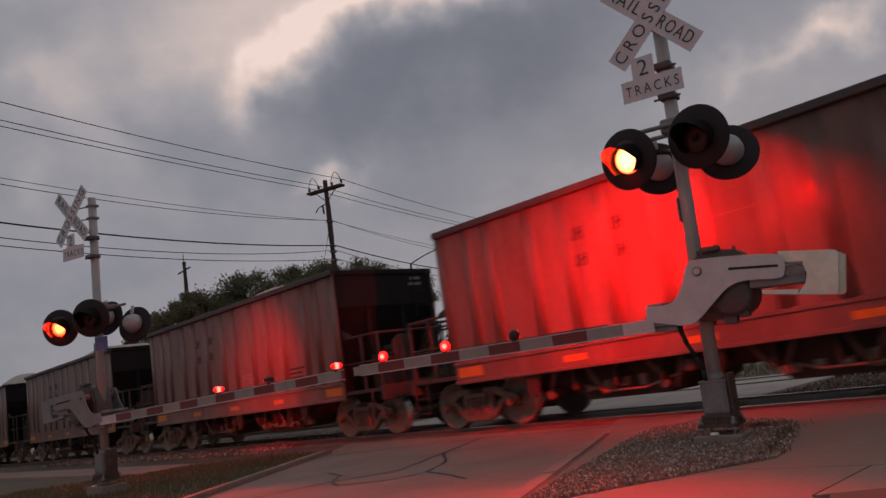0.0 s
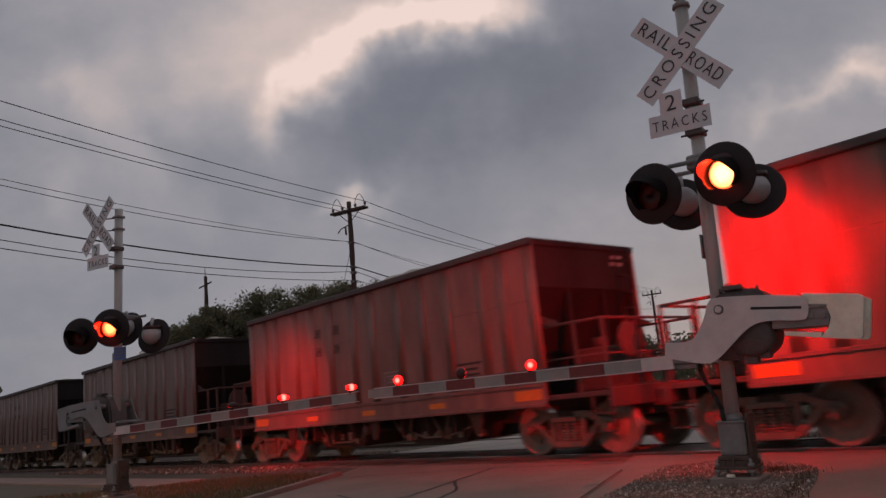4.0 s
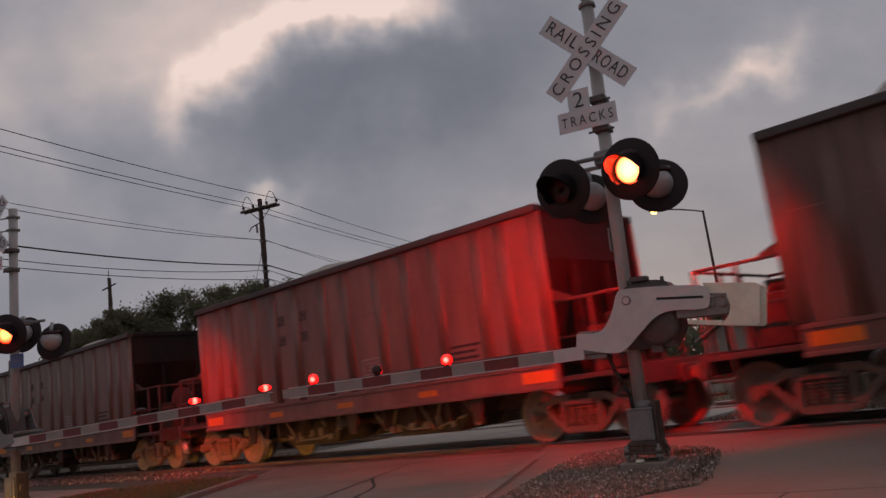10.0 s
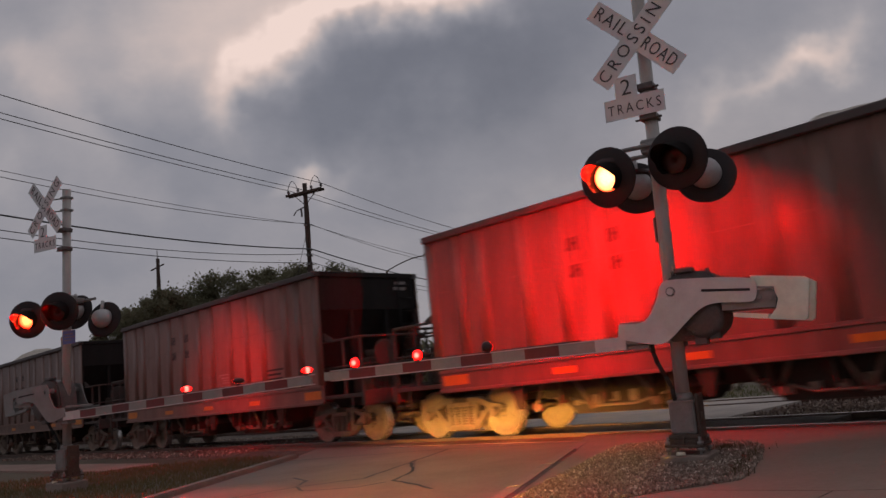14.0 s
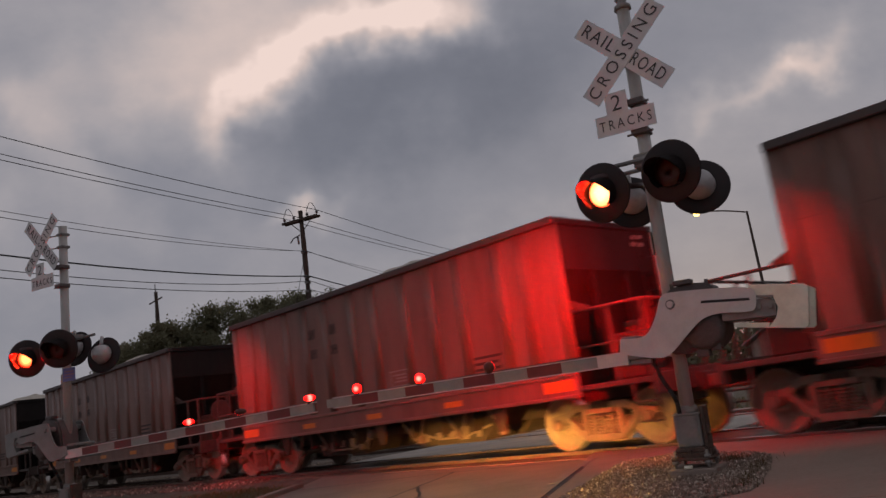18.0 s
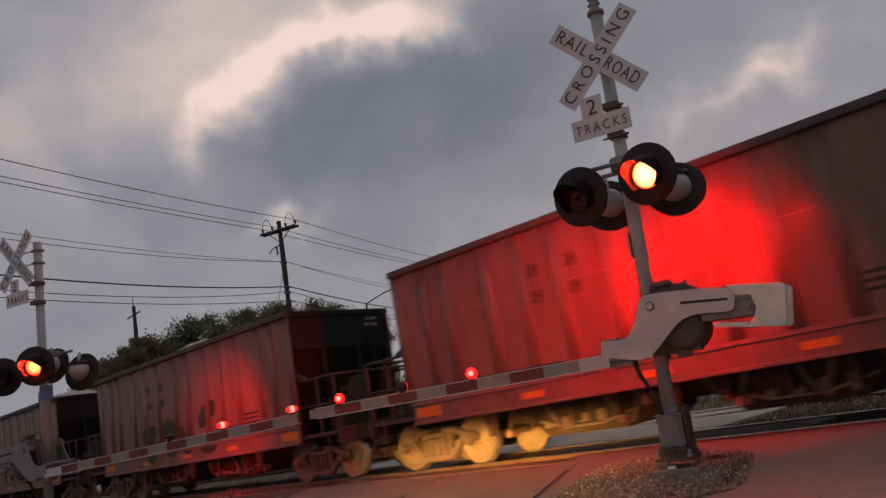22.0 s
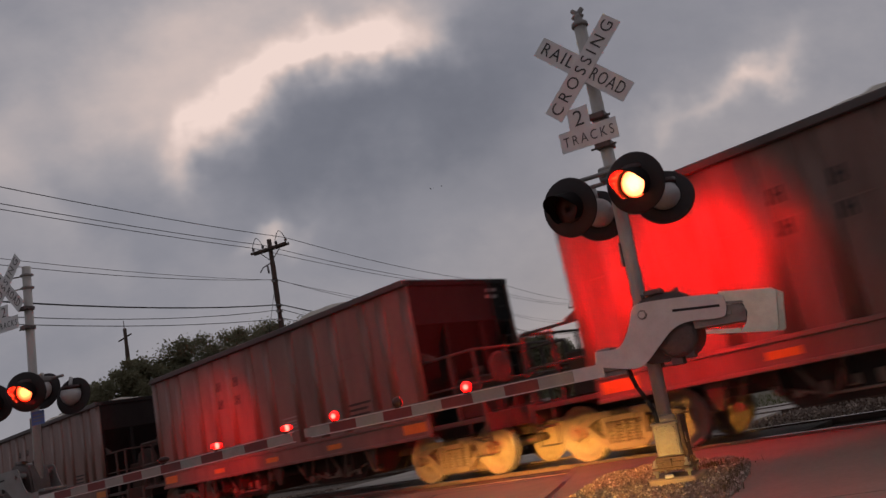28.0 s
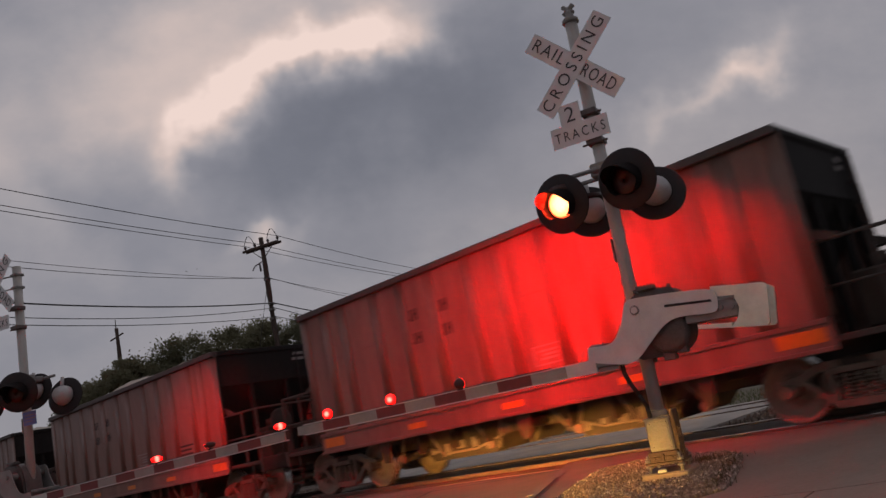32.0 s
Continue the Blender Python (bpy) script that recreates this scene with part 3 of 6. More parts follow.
    for pts in ([(kerb_x(-9) + .18, -9), (kerb_x(6.3) + .18, 6.3 - g), (1.83, 6.38 - g), (2.6, 5.7), (1.9, 5.0), (1.0, 1.0), (-.5, -9)],
                [(1.83 + g, 6.38), (2.6 + g, 5.7 + g), (5.2, 4.2), (7.2, ye(7.2)), (kerb_x(12.0) + .18, ye(kerb_x(12.0) + .18)), (kerb_x(6.3) + .18, 6.3 + g)],
                [(1.9 + g, 5.0 - g), (2.6 + g, 5.7 - g), (5.2 - g, 4.2 - g), (4.9, 3.82), (3.0, 4.74), (2.0, 4.97)],
                [(5.2 + g, 4.2 - g), (10, 1.2), (12.5, ye(12.5)), (7.2 + g, ye(7.2) - g)]):
        bm = bmesh.new()
        slab(bm, pts, -0.2, 0.018)
        part("paving_slab", bm, "pavement", pv)

    # asphalt between and beside the rails at the crossing
    cs = thing("crossing_surface", "worn brown-grey asphalt between the crossing's rails", "crossing surface", kind="structure")
    for n0, n1 in ((TRACK - 1.38, TRACK - 0.80), (TRACK - 0.66, TRACK + 0.66), (TRACK + 0.80, TRACK2 - 0.80), (TRACK2 - 0.66, TRACK2 + 0.66), (TRACK2 + 0.80, TRACK2 + 1.58)):
        bm = bmesh.new()
        s0 = 3.2 if n0 < TRACK - 1 else 4.2 if n0 < TRACK else 6.3
        p = [tplace(s, n) for s, n in ((s0, n0), (16.5, n0), (16.5, n1), (s0, n1))]
        slab(bm, [(q.x, q.y) for q in p], -0.25, -0.015 if n0 < TRACK - 1 else 0.02)
        part("crossing_panel", bm, "crossing" if n0 < TRACK else "pale", cs)

    # path on the far left, beside the track
    p = [tplace(s, n) for s, n in ((17.5, TRACK - 3.3), (60, TRACK - 3.3), (60, TRACK - 4.6), (17.5, TRACK - 4.5))]
    bm = bmesh.new()
    slab(bm, [(q.x, q.y) for q in p], -0.2, -0.03)
    tagged(part("path", bm, "pavement"), "pale service path beside the track", "path", kind="structure")


def tracks():
    for n, nm in ((TRACK, "first"), (TRACK2, "second")):
        # ballast bed
        bm = bmesh.new()
        rows = []
        ss = [-120 + 1.2 * i for i in range(300)]
        prof = [(-2.3, -0.1), (-1.75, -0.055), (-1.3, -0.05), (0, -0.05), (1.3, -0.05), (1.75, -0.055), (2.3, -0.1)]
        for s in ss:
            rows.append([bm.verts.new(tplace(s, n + a, b + 0.03 * noise.noise(Vector((s * 2.3, a * 3, n))))) for a, b in prof])
        for a, b in zip(rows, rows[1:]):
            for i in range(len(prof) - 1):
                bm.faces.new((a[i], b[i], b[i + 1], a[i + 1]))
        bmesh.ops.recalc_face_normals(bm, faces=bm.faces)
        tagged(part("track_bed", bm, "ballast"), "grey crushed-stone ballast under the rails", "ballast", kind="stuff")
        for side in (-1, 1):
            rt = thing("rail", "rusty steel rail with a bright running top", "rail", kind="structure")
            c = n + side * 0.755
            bm = bmesh.new()
            for a, b, z0, z1 in ((-.075, .075, -.14, -.125), (-.01, .01, -.125, -.03), (-.037, .037, -.03, RAIL_Z - .006)):
                p = [tplace(s, c + k) for s, k in ((-120, a), (230, a), (230, b), (-120, b))]
                slab(bm, [(q.x, q.y) for q in p], z0, z1)
            part("rail_web", bm, "rail", rt)
            bm = bmesh.new()
            p = [tplace(s, c + k) for s, k in ((-120, -.03), (230, -.03), (230, .03), (-120, .03))]
            slab(bm, [(q.x, q.y) for q in p], RAIL_Z - .006, RAIL_Z)
            part("rail_head", bm, "railhead", rt, "polished running surface")
        # ties away from the crossing
        tr = thing("ties", "creosoted wooden ties sunk in the ballast", "railway ties", kind="structure")
        base = None
        for i in range(130):
            s = -40 + i * 0.52
            if 3.0 < s < 16.6:
                continue
            m = Matrix.Translation(tplace(s, n, -0.075)) @ pose(0, 0, 0, 0, 0, math.degrees(TH) + random.uniform(-.8, .8))
            if base is None:
                bm = bmesh.new()
                box(bm, -1.3, 1.3, -.11, .11, -.1, .035, 0.012)
                base = part("tie", bm, "tie", tr)
                base.matrix_basis = m
            else:
                again(base, tr, m)


ground()
tracks()


# ---- the train ----
WHEEL_R = 0.43
BODY = 4.94            # half length of the body
TOP = 3.68
HALF = 1.40            # half width


def wheelset(parent, x):
    bm = bmesh.new()
    for s in (-1, 1):
        prof = [(0.05, 0.745), (0.10, 0.82), (0.14, 0.82), (0.165, 0.76), (0.25, 0.738), (0.34, 0.745), (0.37, 0.805), (0.42, 0.805), (0.43, 0.80), (0.432, 0.70), (0.458, 0.685), (0.455, 0.66), (0.36, 0.66), (0.33, 0.69), (0.15, 0.70), (0.09, 0.66), (0.05, 0.66)]
        n0 = len(bm.faces)
        lathe(bm, [(r, s * h) for r, h in prof], 28, "Y")
    bm.faces.ensure_lookup_table()
    for f in bm.faces:
        c = f.calc_center_median()
        if math.hypot(c.x, c.z) > 0.41:
            f.material_index = 1
    rod(bm, (0, -1.0, 0), (0, 1.0, 0), 0.075, seg=12)
    # casting marks that show the turning
    for s in (-1, 1):
        for a in (0.4, 2.5, 4.6):
            box(bm, 0.2 * math.cos(a) - .03, 0.2 * math.cos(a) + .03, s * .765 - .012, s * .765 + .012, 0.2 * math.sin(a) - .02, 0.2 * math.sin(a) + .02)
    ob = part("wheelset", bm, ["wheel", "tread"], parent)
    ob.location = (x, 0, 0)
    return ob


def truck(car, x):
    t = new("truck")
    t.parent, t.location = car, (x, 0, RAIL_Z + WHEEL_R)
    for s in (-1, 1):
        y = s * 0.93
        bm = bmesh.new()
        # cast frame: arched top bar, pedestals, sloping struts and spring seat, with open windows
        top = [(-1.0, .05), (-.95, .13), (-.68, .17), (-.44, .28), (.44, .28), (.68, .17), (.95, .13), (1.0, .05), (.95, .03), (.66, .07), (.42, .18), (-.42, .18), (-.66, .07), (-.95, .03)]
        plate(bm, top, y - .06, y + .06)
        plate(bm, [(-.34, -.20), (.34, -.20), (.30, -.29), (-.30, -.29)], y - .09, y + .09)
        for sx in (-1, 1):
            plate(bm, [(sx * .74, .10), (sx * .62, .10), (sx * .26, -.24), (sx * .34, -.28)], y - .055, y + .055)
            plate(bm, [(sx * .38, .2), (sx * .28, .2), (sx * .28, -.22), (sx * .36, -.22)], y - .05, y + .05)
            plate(bm, [(sx * .99, .10), (sx * .70, .10), (sx * .73, -.02), (sx * .95, -.02)], y - .07, y + .07)
        for sx in (-1, 1):
            rod(bm, (sx * .84, y + s * .05, 0), (sx * .84, y + s * .15, 0), .095, .08, 12)
            rod(bm, (sx * .84, y + s * .15, 0), (sx * .84, y + s * .17, 0), .05, seg=6)
        part("side_frame", bm, "truck", t)
        bm = bmesh.new()
        for k in range(3):
            cx = -.165 + k * .165
            for j in range(7):
                zz = -.2 + j * .044
                rod(bm, (cx, y + s * .03, zz), (cx, y + s * .03, zz + .024), .072, seg=10)
                rod(bm, (cx, y + s * .03, zz + .02), (cx, y + s * .03, zz + .046), .05, seg=8)
        box(bm, -.27, .27, y - .11, y + .11, .12, .2, .01)
        part("spring_nest", bm, "truck", t)
    bm = bmesh.new()
    box(bm, -.2, .2, -1.0, 1.0, .1, .3, .03)
    box(bm, -.62, -.55, -.8, .8, -.02, .14, .01)
    box(bm, .55, .62, -.8, .8, -.02, .14, .01)
    rod(bm, (0, 0, .3), (0, 0, .42), .2, seg=14)
    part("bolster", bm, "soot", t)
    return [wheelset(t, -.84), wheelset(t, .84)]


def hopper_car():
    """An open-topped aggregate hopper; its base is on the rails, x is its way."""
    car = thing("hopper_car", "weathered grey-brown open hopper car heaped with crushed stone", "freight car", group="cars of the train")
    ribs = [.34, 1.25, 2.0, 2.73, 3.68, 4.21, 4.9]
    for s in (-1, 1):
        # side sheet
        bm = bmesh.new()
        box(bm, -BODY, BODY, s * HALF - .012, s * HALF + .012, .92, TOP - .1)
        part("side_sheet", bm, "paint", car)
        # posts
        bm0 = None
        for x in [-r for r in ribs[::-1]] + ribs:
            if bm0 is None:
                bm = bmesh.new()
                plate_pts = [(-.12 * math.cos(math.pi * i / 8), s * .024 * math.sin(math.pi * i / 8) ** .7) for i in range(9)]
                lo = [bm.verts.new((a, b, 1.27)) for a, b in plate_pts]
                hi = [bm.verts.new((a, b, TOP - .12)) for a, b in plate_pts]
                for i in range(9):
                    bm.faces.new((lo[i], lo[(i + 1) % 9], hi[(i + 1) % 9], hi[i])).smooth = i < 8
                bm.faces.new(lo[::-1]), bm.faces.new(hi)
                bmesh.ops.recalc_face_normals(bm, faces=bm.faces)
                bm0 = part("side_post", bm, "rib", car)
                bm0.location = (x, s * (HALF + .012), 0)
            else:
                again(bm0, car, pose(x, s * (HALF + .012), 0))
        # top chord and lower sill
        bm = bmesh.new()
        box(bm, -BODY - .06, BODY + .06, s * HALF - .08, s * HALF + .10, TOP - .12, TOP, .015)
        part("top_chord", bm, "chord", car)
        bm = bmesh.new()
        box(bm, -BODY, BODY, s * HALF - .02, s * HALF + .055, .87, .93, .01)
        box(bm, -BODY, BODY, s * HALF + .013, s * HALF + .04, 1.2, 1.26, .005)
        part("side_sill", bm, "rib", car)
        # reflective tape low on the side
        tape = None
        for x in (-4.55, -2.2, 0.0, 2.2, 4.55):
            if abs(x) > 4:
                bm = bmesh.new()
                box(bm, -.3, .3, -.003, .003, .99, 1.16)
                part("reflector", bm, "orange", car, "broad orange reflective plate").location = (x, s * (HALF + .016), 0)
            elif tape is None:
                bm = bmesh.new()
                box(bm, -.22, .22, -.003, .003, 1.0, 1.10)
                tape = part("reflector", bm, "orange", car, "orange reflective tape")
                tape.location = (x, s * (HALF + .016), 0)
            else:
                again(tape, car, pose(x, s * (HALF + .016), 0))
        # reporting marks, unreadable
        bm = bmesh.new()
        for z, h, groups in ((2.82, .21, ((2.09, 3), (1.35, 3))), (2.41, .2, ((1.93, 2), (1.35, 3)))):
            for x0, count in groups:
                for k in range(count):
                    x = s * (x0 - .155 * k)
                    for dx, w, dz, hh in ((0, .042, 0, h), (.083, .042, 0, h), (.042, .041, h * (.1 + .35 * ((k + count) % 2)), .04)):
                        xa = x - s * dx
                        box(bm, min(xa, xa - s * w), max(xa, xa - s * w), s * (HALF + .0135) - .0015, s * (HALF + .0135) + .0015, z + dz, z + dz + hh)
        tagged(part("marking", bm, "letter", car, "faded dark reporting marks"), kind="stuff")
        bm = bmesh.new()
        for z, x, w in ((1.72, -3.5, .8), (1.62, -3.4, .6), (1.52, -3.45, .7)):
            box(bm, x, x + w, s * (HALF + .0135) - .0015, s * (HALF + .0135) + .0015, z, z + .045)
        tagged(part("stencil", bm, "letter", car, "small faded data stencil"), kind="stuff")
        # outlined data panel and a weld seam along the sheet
        bm = bmesh.new()
        ya, yb = s * (HALF + .0135) - .0015, s * (HALF + .0135) + .0015
        for a, b, c, d in ((-1.15, -.62, 1.80, 1.825), (-1.15, -.62, 1.52, 1.545), (-1.15, -1.125, 1.545, 1.80), (-.645, -.62, 1.545, 1.80), (-1.08, -.72, 1.72, 1.75), (-1.08, -.8, 1.66, 1.69), (-1.08, -.75, 1.6, 1.63)):
            box(bm, a, b, ya, yb, c, d)
        tagged(part("data_panel", bm, "white_letter", car, "pale outlined data panel"), kind="stuff")
        bm = bmesh.new()
        box(bm, -BODY + .02, BODY - .02, s * (HALF + .0135) - .002, s * (HALF + .0135) + .002, 2.62, 2.637)
        part("weld_seam", bm, "rib", car)
    # ends: upright top panel, slope sheet beneath, posts in the shade-dark colour, platform
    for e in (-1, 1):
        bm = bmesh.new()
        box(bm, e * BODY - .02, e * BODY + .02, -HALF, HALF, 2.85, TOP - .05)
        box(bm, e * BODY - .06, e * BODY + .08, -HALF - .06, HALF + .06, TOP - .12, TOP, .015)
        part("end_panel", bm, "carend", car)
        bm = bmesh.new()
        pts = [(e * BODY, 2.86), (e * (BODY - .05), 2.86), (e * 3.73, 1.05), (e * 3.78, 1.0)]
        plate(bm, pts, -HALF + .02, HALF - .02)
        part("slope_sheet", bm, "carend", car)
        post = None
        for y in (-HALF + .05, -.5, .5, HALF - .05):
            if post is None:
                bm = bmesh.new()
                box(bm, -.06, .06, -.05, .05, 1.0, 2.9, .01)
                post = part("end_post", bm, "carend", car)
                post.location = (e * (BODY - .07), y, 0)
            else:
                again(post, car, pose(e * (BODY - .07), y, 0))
        bm = bmesh.new()
        box(bm, e * 3.0, e * 6.34, -.28, .28, .72, 1.0, .02)
        box(bm, e * BODY, e * 6.22, -1.36, 1.36, .96, 1.04, .01)
        box(bm, e * 6.17, e * 6.27, -1.4, 1.4, .78, 1.08, .01)
        part("end_platform", bm, "darkcar", car)
        # handrails
        posts = [(6.17, -1.32), (6.17, 1.32), (5.6, -1.32), (5.6, 1.32), (6.17, -.2), (6.17, .5)]
        hp = None
        for x, y in posts:
            if hp is None:
                bm = bmesh.new()
                box(bm, -.024, .024, -.024, .024, 1.0, 2.17, .005)
                hp = part("handrail_post", bm, "darkcar", car)
                hp.location = (e * x, y, 0)
            else:
                again(hp, car, pose(e * x, y, 0))
        for ya, yb, xa, xb, z in ((-1.32, -1.32, 6.17, BODY, 2.15), (1.32, 1.32, 6.17, BODY, 2.15), (-1.32, 1.32, 6.17, 6.17, 2.15), (-1.32, -1.32, 6.17, BODY, 1.6), (1.32, 1.32, 6.17, BODY, 1.6), (-1.32, 1.32, 6.17, 6.17, 1.6)):
            bm = bmesh.new()
            rod(bm, (e * xa, ya, z), (e * xb, yb, z), .024 if z > 1.9 else .018, seg=8)
            part("handrail", bm, "darkcar", car)
        # sloping braces from the end sheet to the platform rail
        for y in (-1.32, 1.32):
            bm = bmesh.new()
            plate(bm, [(e * (BODY + .02), 2.34), (e * (BODY + .02), 2.2), (e * (BODY + .34), 2.12), (e * (BODY + .34), 2.2)], y - .02, y + .02)
            part("rail_brace", bm, "darkcar", car)
        # ladder at the far corner of the end, in the same shade-dark colour
        bm = bmesh.new()
        y0 = e * 1.05
        for y in (y0 - .2, y0 + .2):
            rod(bm, (e * (BODY + .08), y, 1.1), (e * (BODY + .08), y, TOP - .1), .018, seg=8)
        for k in range(8):
            rod(bm, (e * (BODY + .08), y0 - .2, 1.3 + k * .3), (e * (BODY + .08), y0 + .2, 1.3 + k * .3), .014, seg=8)
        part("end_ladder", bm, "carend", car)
        bm = bmesh.new()
        for k in range(2):
            box(bm, e * (BODY + .021), e * (BODY + .025), -e * -1.12, -e * -.8 - .05 * e * (k % 2), 3.42 - k * .13, 3.49 - k * .13)
        tagged(part("stencil", bm, "white_letter", car, "pale stencil on the end"), kind="stuff")
        # coupler, steps
        bm = bmesh.new()
        box(bm, e * 6.22, e * 6.52, -.09, .09, .76, .94, .02)
        box(bm, e * 6.47, e * 6.69, -.17, .17, .70, .98, .04)
        part("coupler", bm, "truck", car)
        for y in (-1.36, 1.36):
            bm = bmesh.new()
            for x in (5.83, 6.2):
                rod(bm, (e * x, y, .98), (e * x, y, .42), .016, seg=6)
            for z in (.42, .7):
                rod(bm, (e * 5.83, y, z), (e * 6.2, y, z), .016, seg=6)
            part("step", bm, "darkcar", car)
    # brake gear and operating gear on the platforms
    bm = bmesh.new()
    rod(bm, (-5.75, -.5, 1.45), (-5.3, -.5, 1.45), .2, seg=14)
    box(bm, -5.85, -5.25, -.75, .6, 1.04, 1.12, .01)
    box(bm, -5.65, -5.35, -.6, -.4, 1.1, 1.3)
    part("brake_cylinder", bm, "soot", car)
    bm = bmesh.new()
    rod(bm, (-6.12, .7, 1.0), (-6.12, .7, 1.85), .03, seg=8)
    lathe(bm, [(.24, -.015), (.28, -.015), (.28, .015), (.24, .015)], 18, "X", 0, (-6.18, .7, 1.8))
    part("hand_brake", bm, "darkcar", car)
    for e, y in ((1, -.9), (-1, .45), (1, .6)):
        bm = bmesh.new()
        box(bm, e * 5.12, e * 5.72, y - .3, y + .3, 1.04, 1.75, .03)
        rod(bm, (e * 5.42, y, 1.75), (e * 5.42, y, 1.92), .12, seg=12)
        part("gear_box", bm, "soot", car)
    # centre sill and discharge hoppers
    bm = bmesh.new()
    box(bm, -6.1, 6.1, -.2, .2, .6, .92, .01)
    part("centre_sill", bm, "darkcar", car)
    for x in (-1.65, 1.65):
        for y0, y1 in ((-.95, -.12), (.12, .95)):
            bm = bmesh.new()
            plate(bm, [(x - 1.6, 1.2), (x + 1.6, 1.2), (x + .75, .36), (x - .75, .36)], y0, y1)
            part("hopper_chute", bm, "soot", car)
        for k in (-.8, 0, .8):
            bm = bmesh.new()
            box(bm, x + k - .025, x + k + .025, -1.25, 1.25, .55, .9)
            part("chute_stiffener", bm, "soot", car)
    # door levers, rods and brackets under the side sills
    rnd = random.Random(31)
    for q in (-1, 1):
        for k, x in enumerate((-2.78, -2.25, -1.75, -1.15, -.53, .48, 1.1, 1.6, 2.2, 2.83)):
            bm = bmesh.new()
            lean = .22 if k % 2 else -.22
            tube(bm, [(x, q * 1.2, .9), (x + lean, q * 1.1, .55 - .06 * (k % 3))], .03, 6)
            if k % 3 == 0:
                rod(bm, (x + lean, q * 1.0, .5), (x + lean, q * 1.16, .5), .07, seg=10)
            part("door_lever", bm, "truck", car)
        for x in (-3.2, -.1, 3.2):
            bm = bmesh.new()
            plate(bm, [(x - .16, .9), (x + .16, .9), (x + .06, .5), (x - .06, .5)], q * (HALF - .08), q * (HALF - .02))
            part("side_bracket", bm, "soot", car)
        for x in (-1.65, 1.65):
            bm = bmesh.new()
            tube(bm, [(x - 1.0, q * 1.02, .62), (x - .4, q * 1.06, .47), (x + .3, q * 1.06, .47), (x + 1.0, q * 1.02, .66)], .022, 6)
            for j in range(5):
                c = x - .7 + .34 * j
                w = rnd.uniform(.03, .08)
                box(bm, c - w, c + w, q * 1.0, q * 1.05, .42 + rnd.uniform(0, .1), .56 + rnd.uniform(0, .12), .008)
            part("door_rod", bm, "wheel", car)
    bm = bmesh.new()
    rod(bm, (.35, -1.3, .72), (.35, 1.3, .72), .09, seg=10)
    rod(bm, (-.5, -1.35, .62), (.5, -1.35, .62), .11, seg=10)
    part("air_cylinder", bm, "darkcar", car)
    # floor inside, dark
    bm = bmesh.new()
    box(bm, -4.88, 4.88, -HALF + .03, HALF - .03, 2.9, 3.0)
    part("inner_sheet", bm, "darkcar", car)
    wheels = truck(car, -4.93) + truck(car, 4.93)
    return car


def load_mesh(seed):
    """A heap of crushed stone, with its ridges."""
    bm = bmesh.new()
    rnd = random.Random(seed)
    peaks = [(-3.9 + 1.9 * k + rnd.uniform(-.5, .5), rnd.uniform(.1, .52), rnd.uniform(.8, 1.3)) for k in range(5)]
    nx, ny = 100, 28
    grid = []
    for i in range(nx + 1):
        x = -4.9 + 9.8 * i / nx
        row = []
        for j in range(ny + 1):
            y = -1.32 + 2.64 * j / ny
            e = (1 - (y / 1.32) ** 2)
            z = TOP - .2
            for px, ph, pw in peaks:
                z += ph * math.exp(-((x - px) / pw) ** 2) * e ** .8 * min(1, max(0, (4.85 - abs(x)) / 1.2))
            z += .05 * noise.noise(Vector((x * 3, y * 3, seed * 7.1))) + .045 * noise.noise(Vector((x * 11, y * 11, seed)))
            z = min(z, TOP + .62)
            row.append(bm.verts.new((x, y, z)))
        grid.append(row)
    for i in range(nx):
        for j in range(ny):
            bm.faces.new((grid[i][j], grid[i + 1][j], grid[i + 1][j + 1], grid[i][j + 1]))
    bmesh.ops.recalc_face_normals(bm, faces=bm.faces)
    me = bpy.data.meshes.new("stone_load")
    bm.to_mesh(me)
    bm.free()
    me.materials.append(MAT["rock"])
    return me


SURGE = ((0, 0), (8, -.03), (11, 0), (12, .02), (13, -.14), (14, -.29), (17, -.33), (20, -.21), (22, -.09), (23, .04), (24, -.02), (28, -.25), (29, 0), (31, .09), (32, .1))


def surge(t):
    """The slack between the cars running in and out: a slight lag of the train in metres."""
    for (a, p), (b, q) in zip(SURGE, SURGE[1:]):
        if t <= b:
            return p + (q - p) * (t - a) / (b - a)
    return SURGE[-1][1]


def rail_s(t):
    """How far the leading car's front body end has gone along the track at t seconds."""
    return -2.82 + 8.771 * t - 0.012532 * t * t + 7.424e-5 * t ** 3 + surge(t) + PITCH


def car_pose(k, t):
    return Matrix.Translation(tplace(rail_s(t) - BODY + PITCH * k, TRACK)) @ pose(0, 0, 0, 0, 0, 90 + math.degrees(TH))


FIRST, LAST = 4, -22
CARS = {}


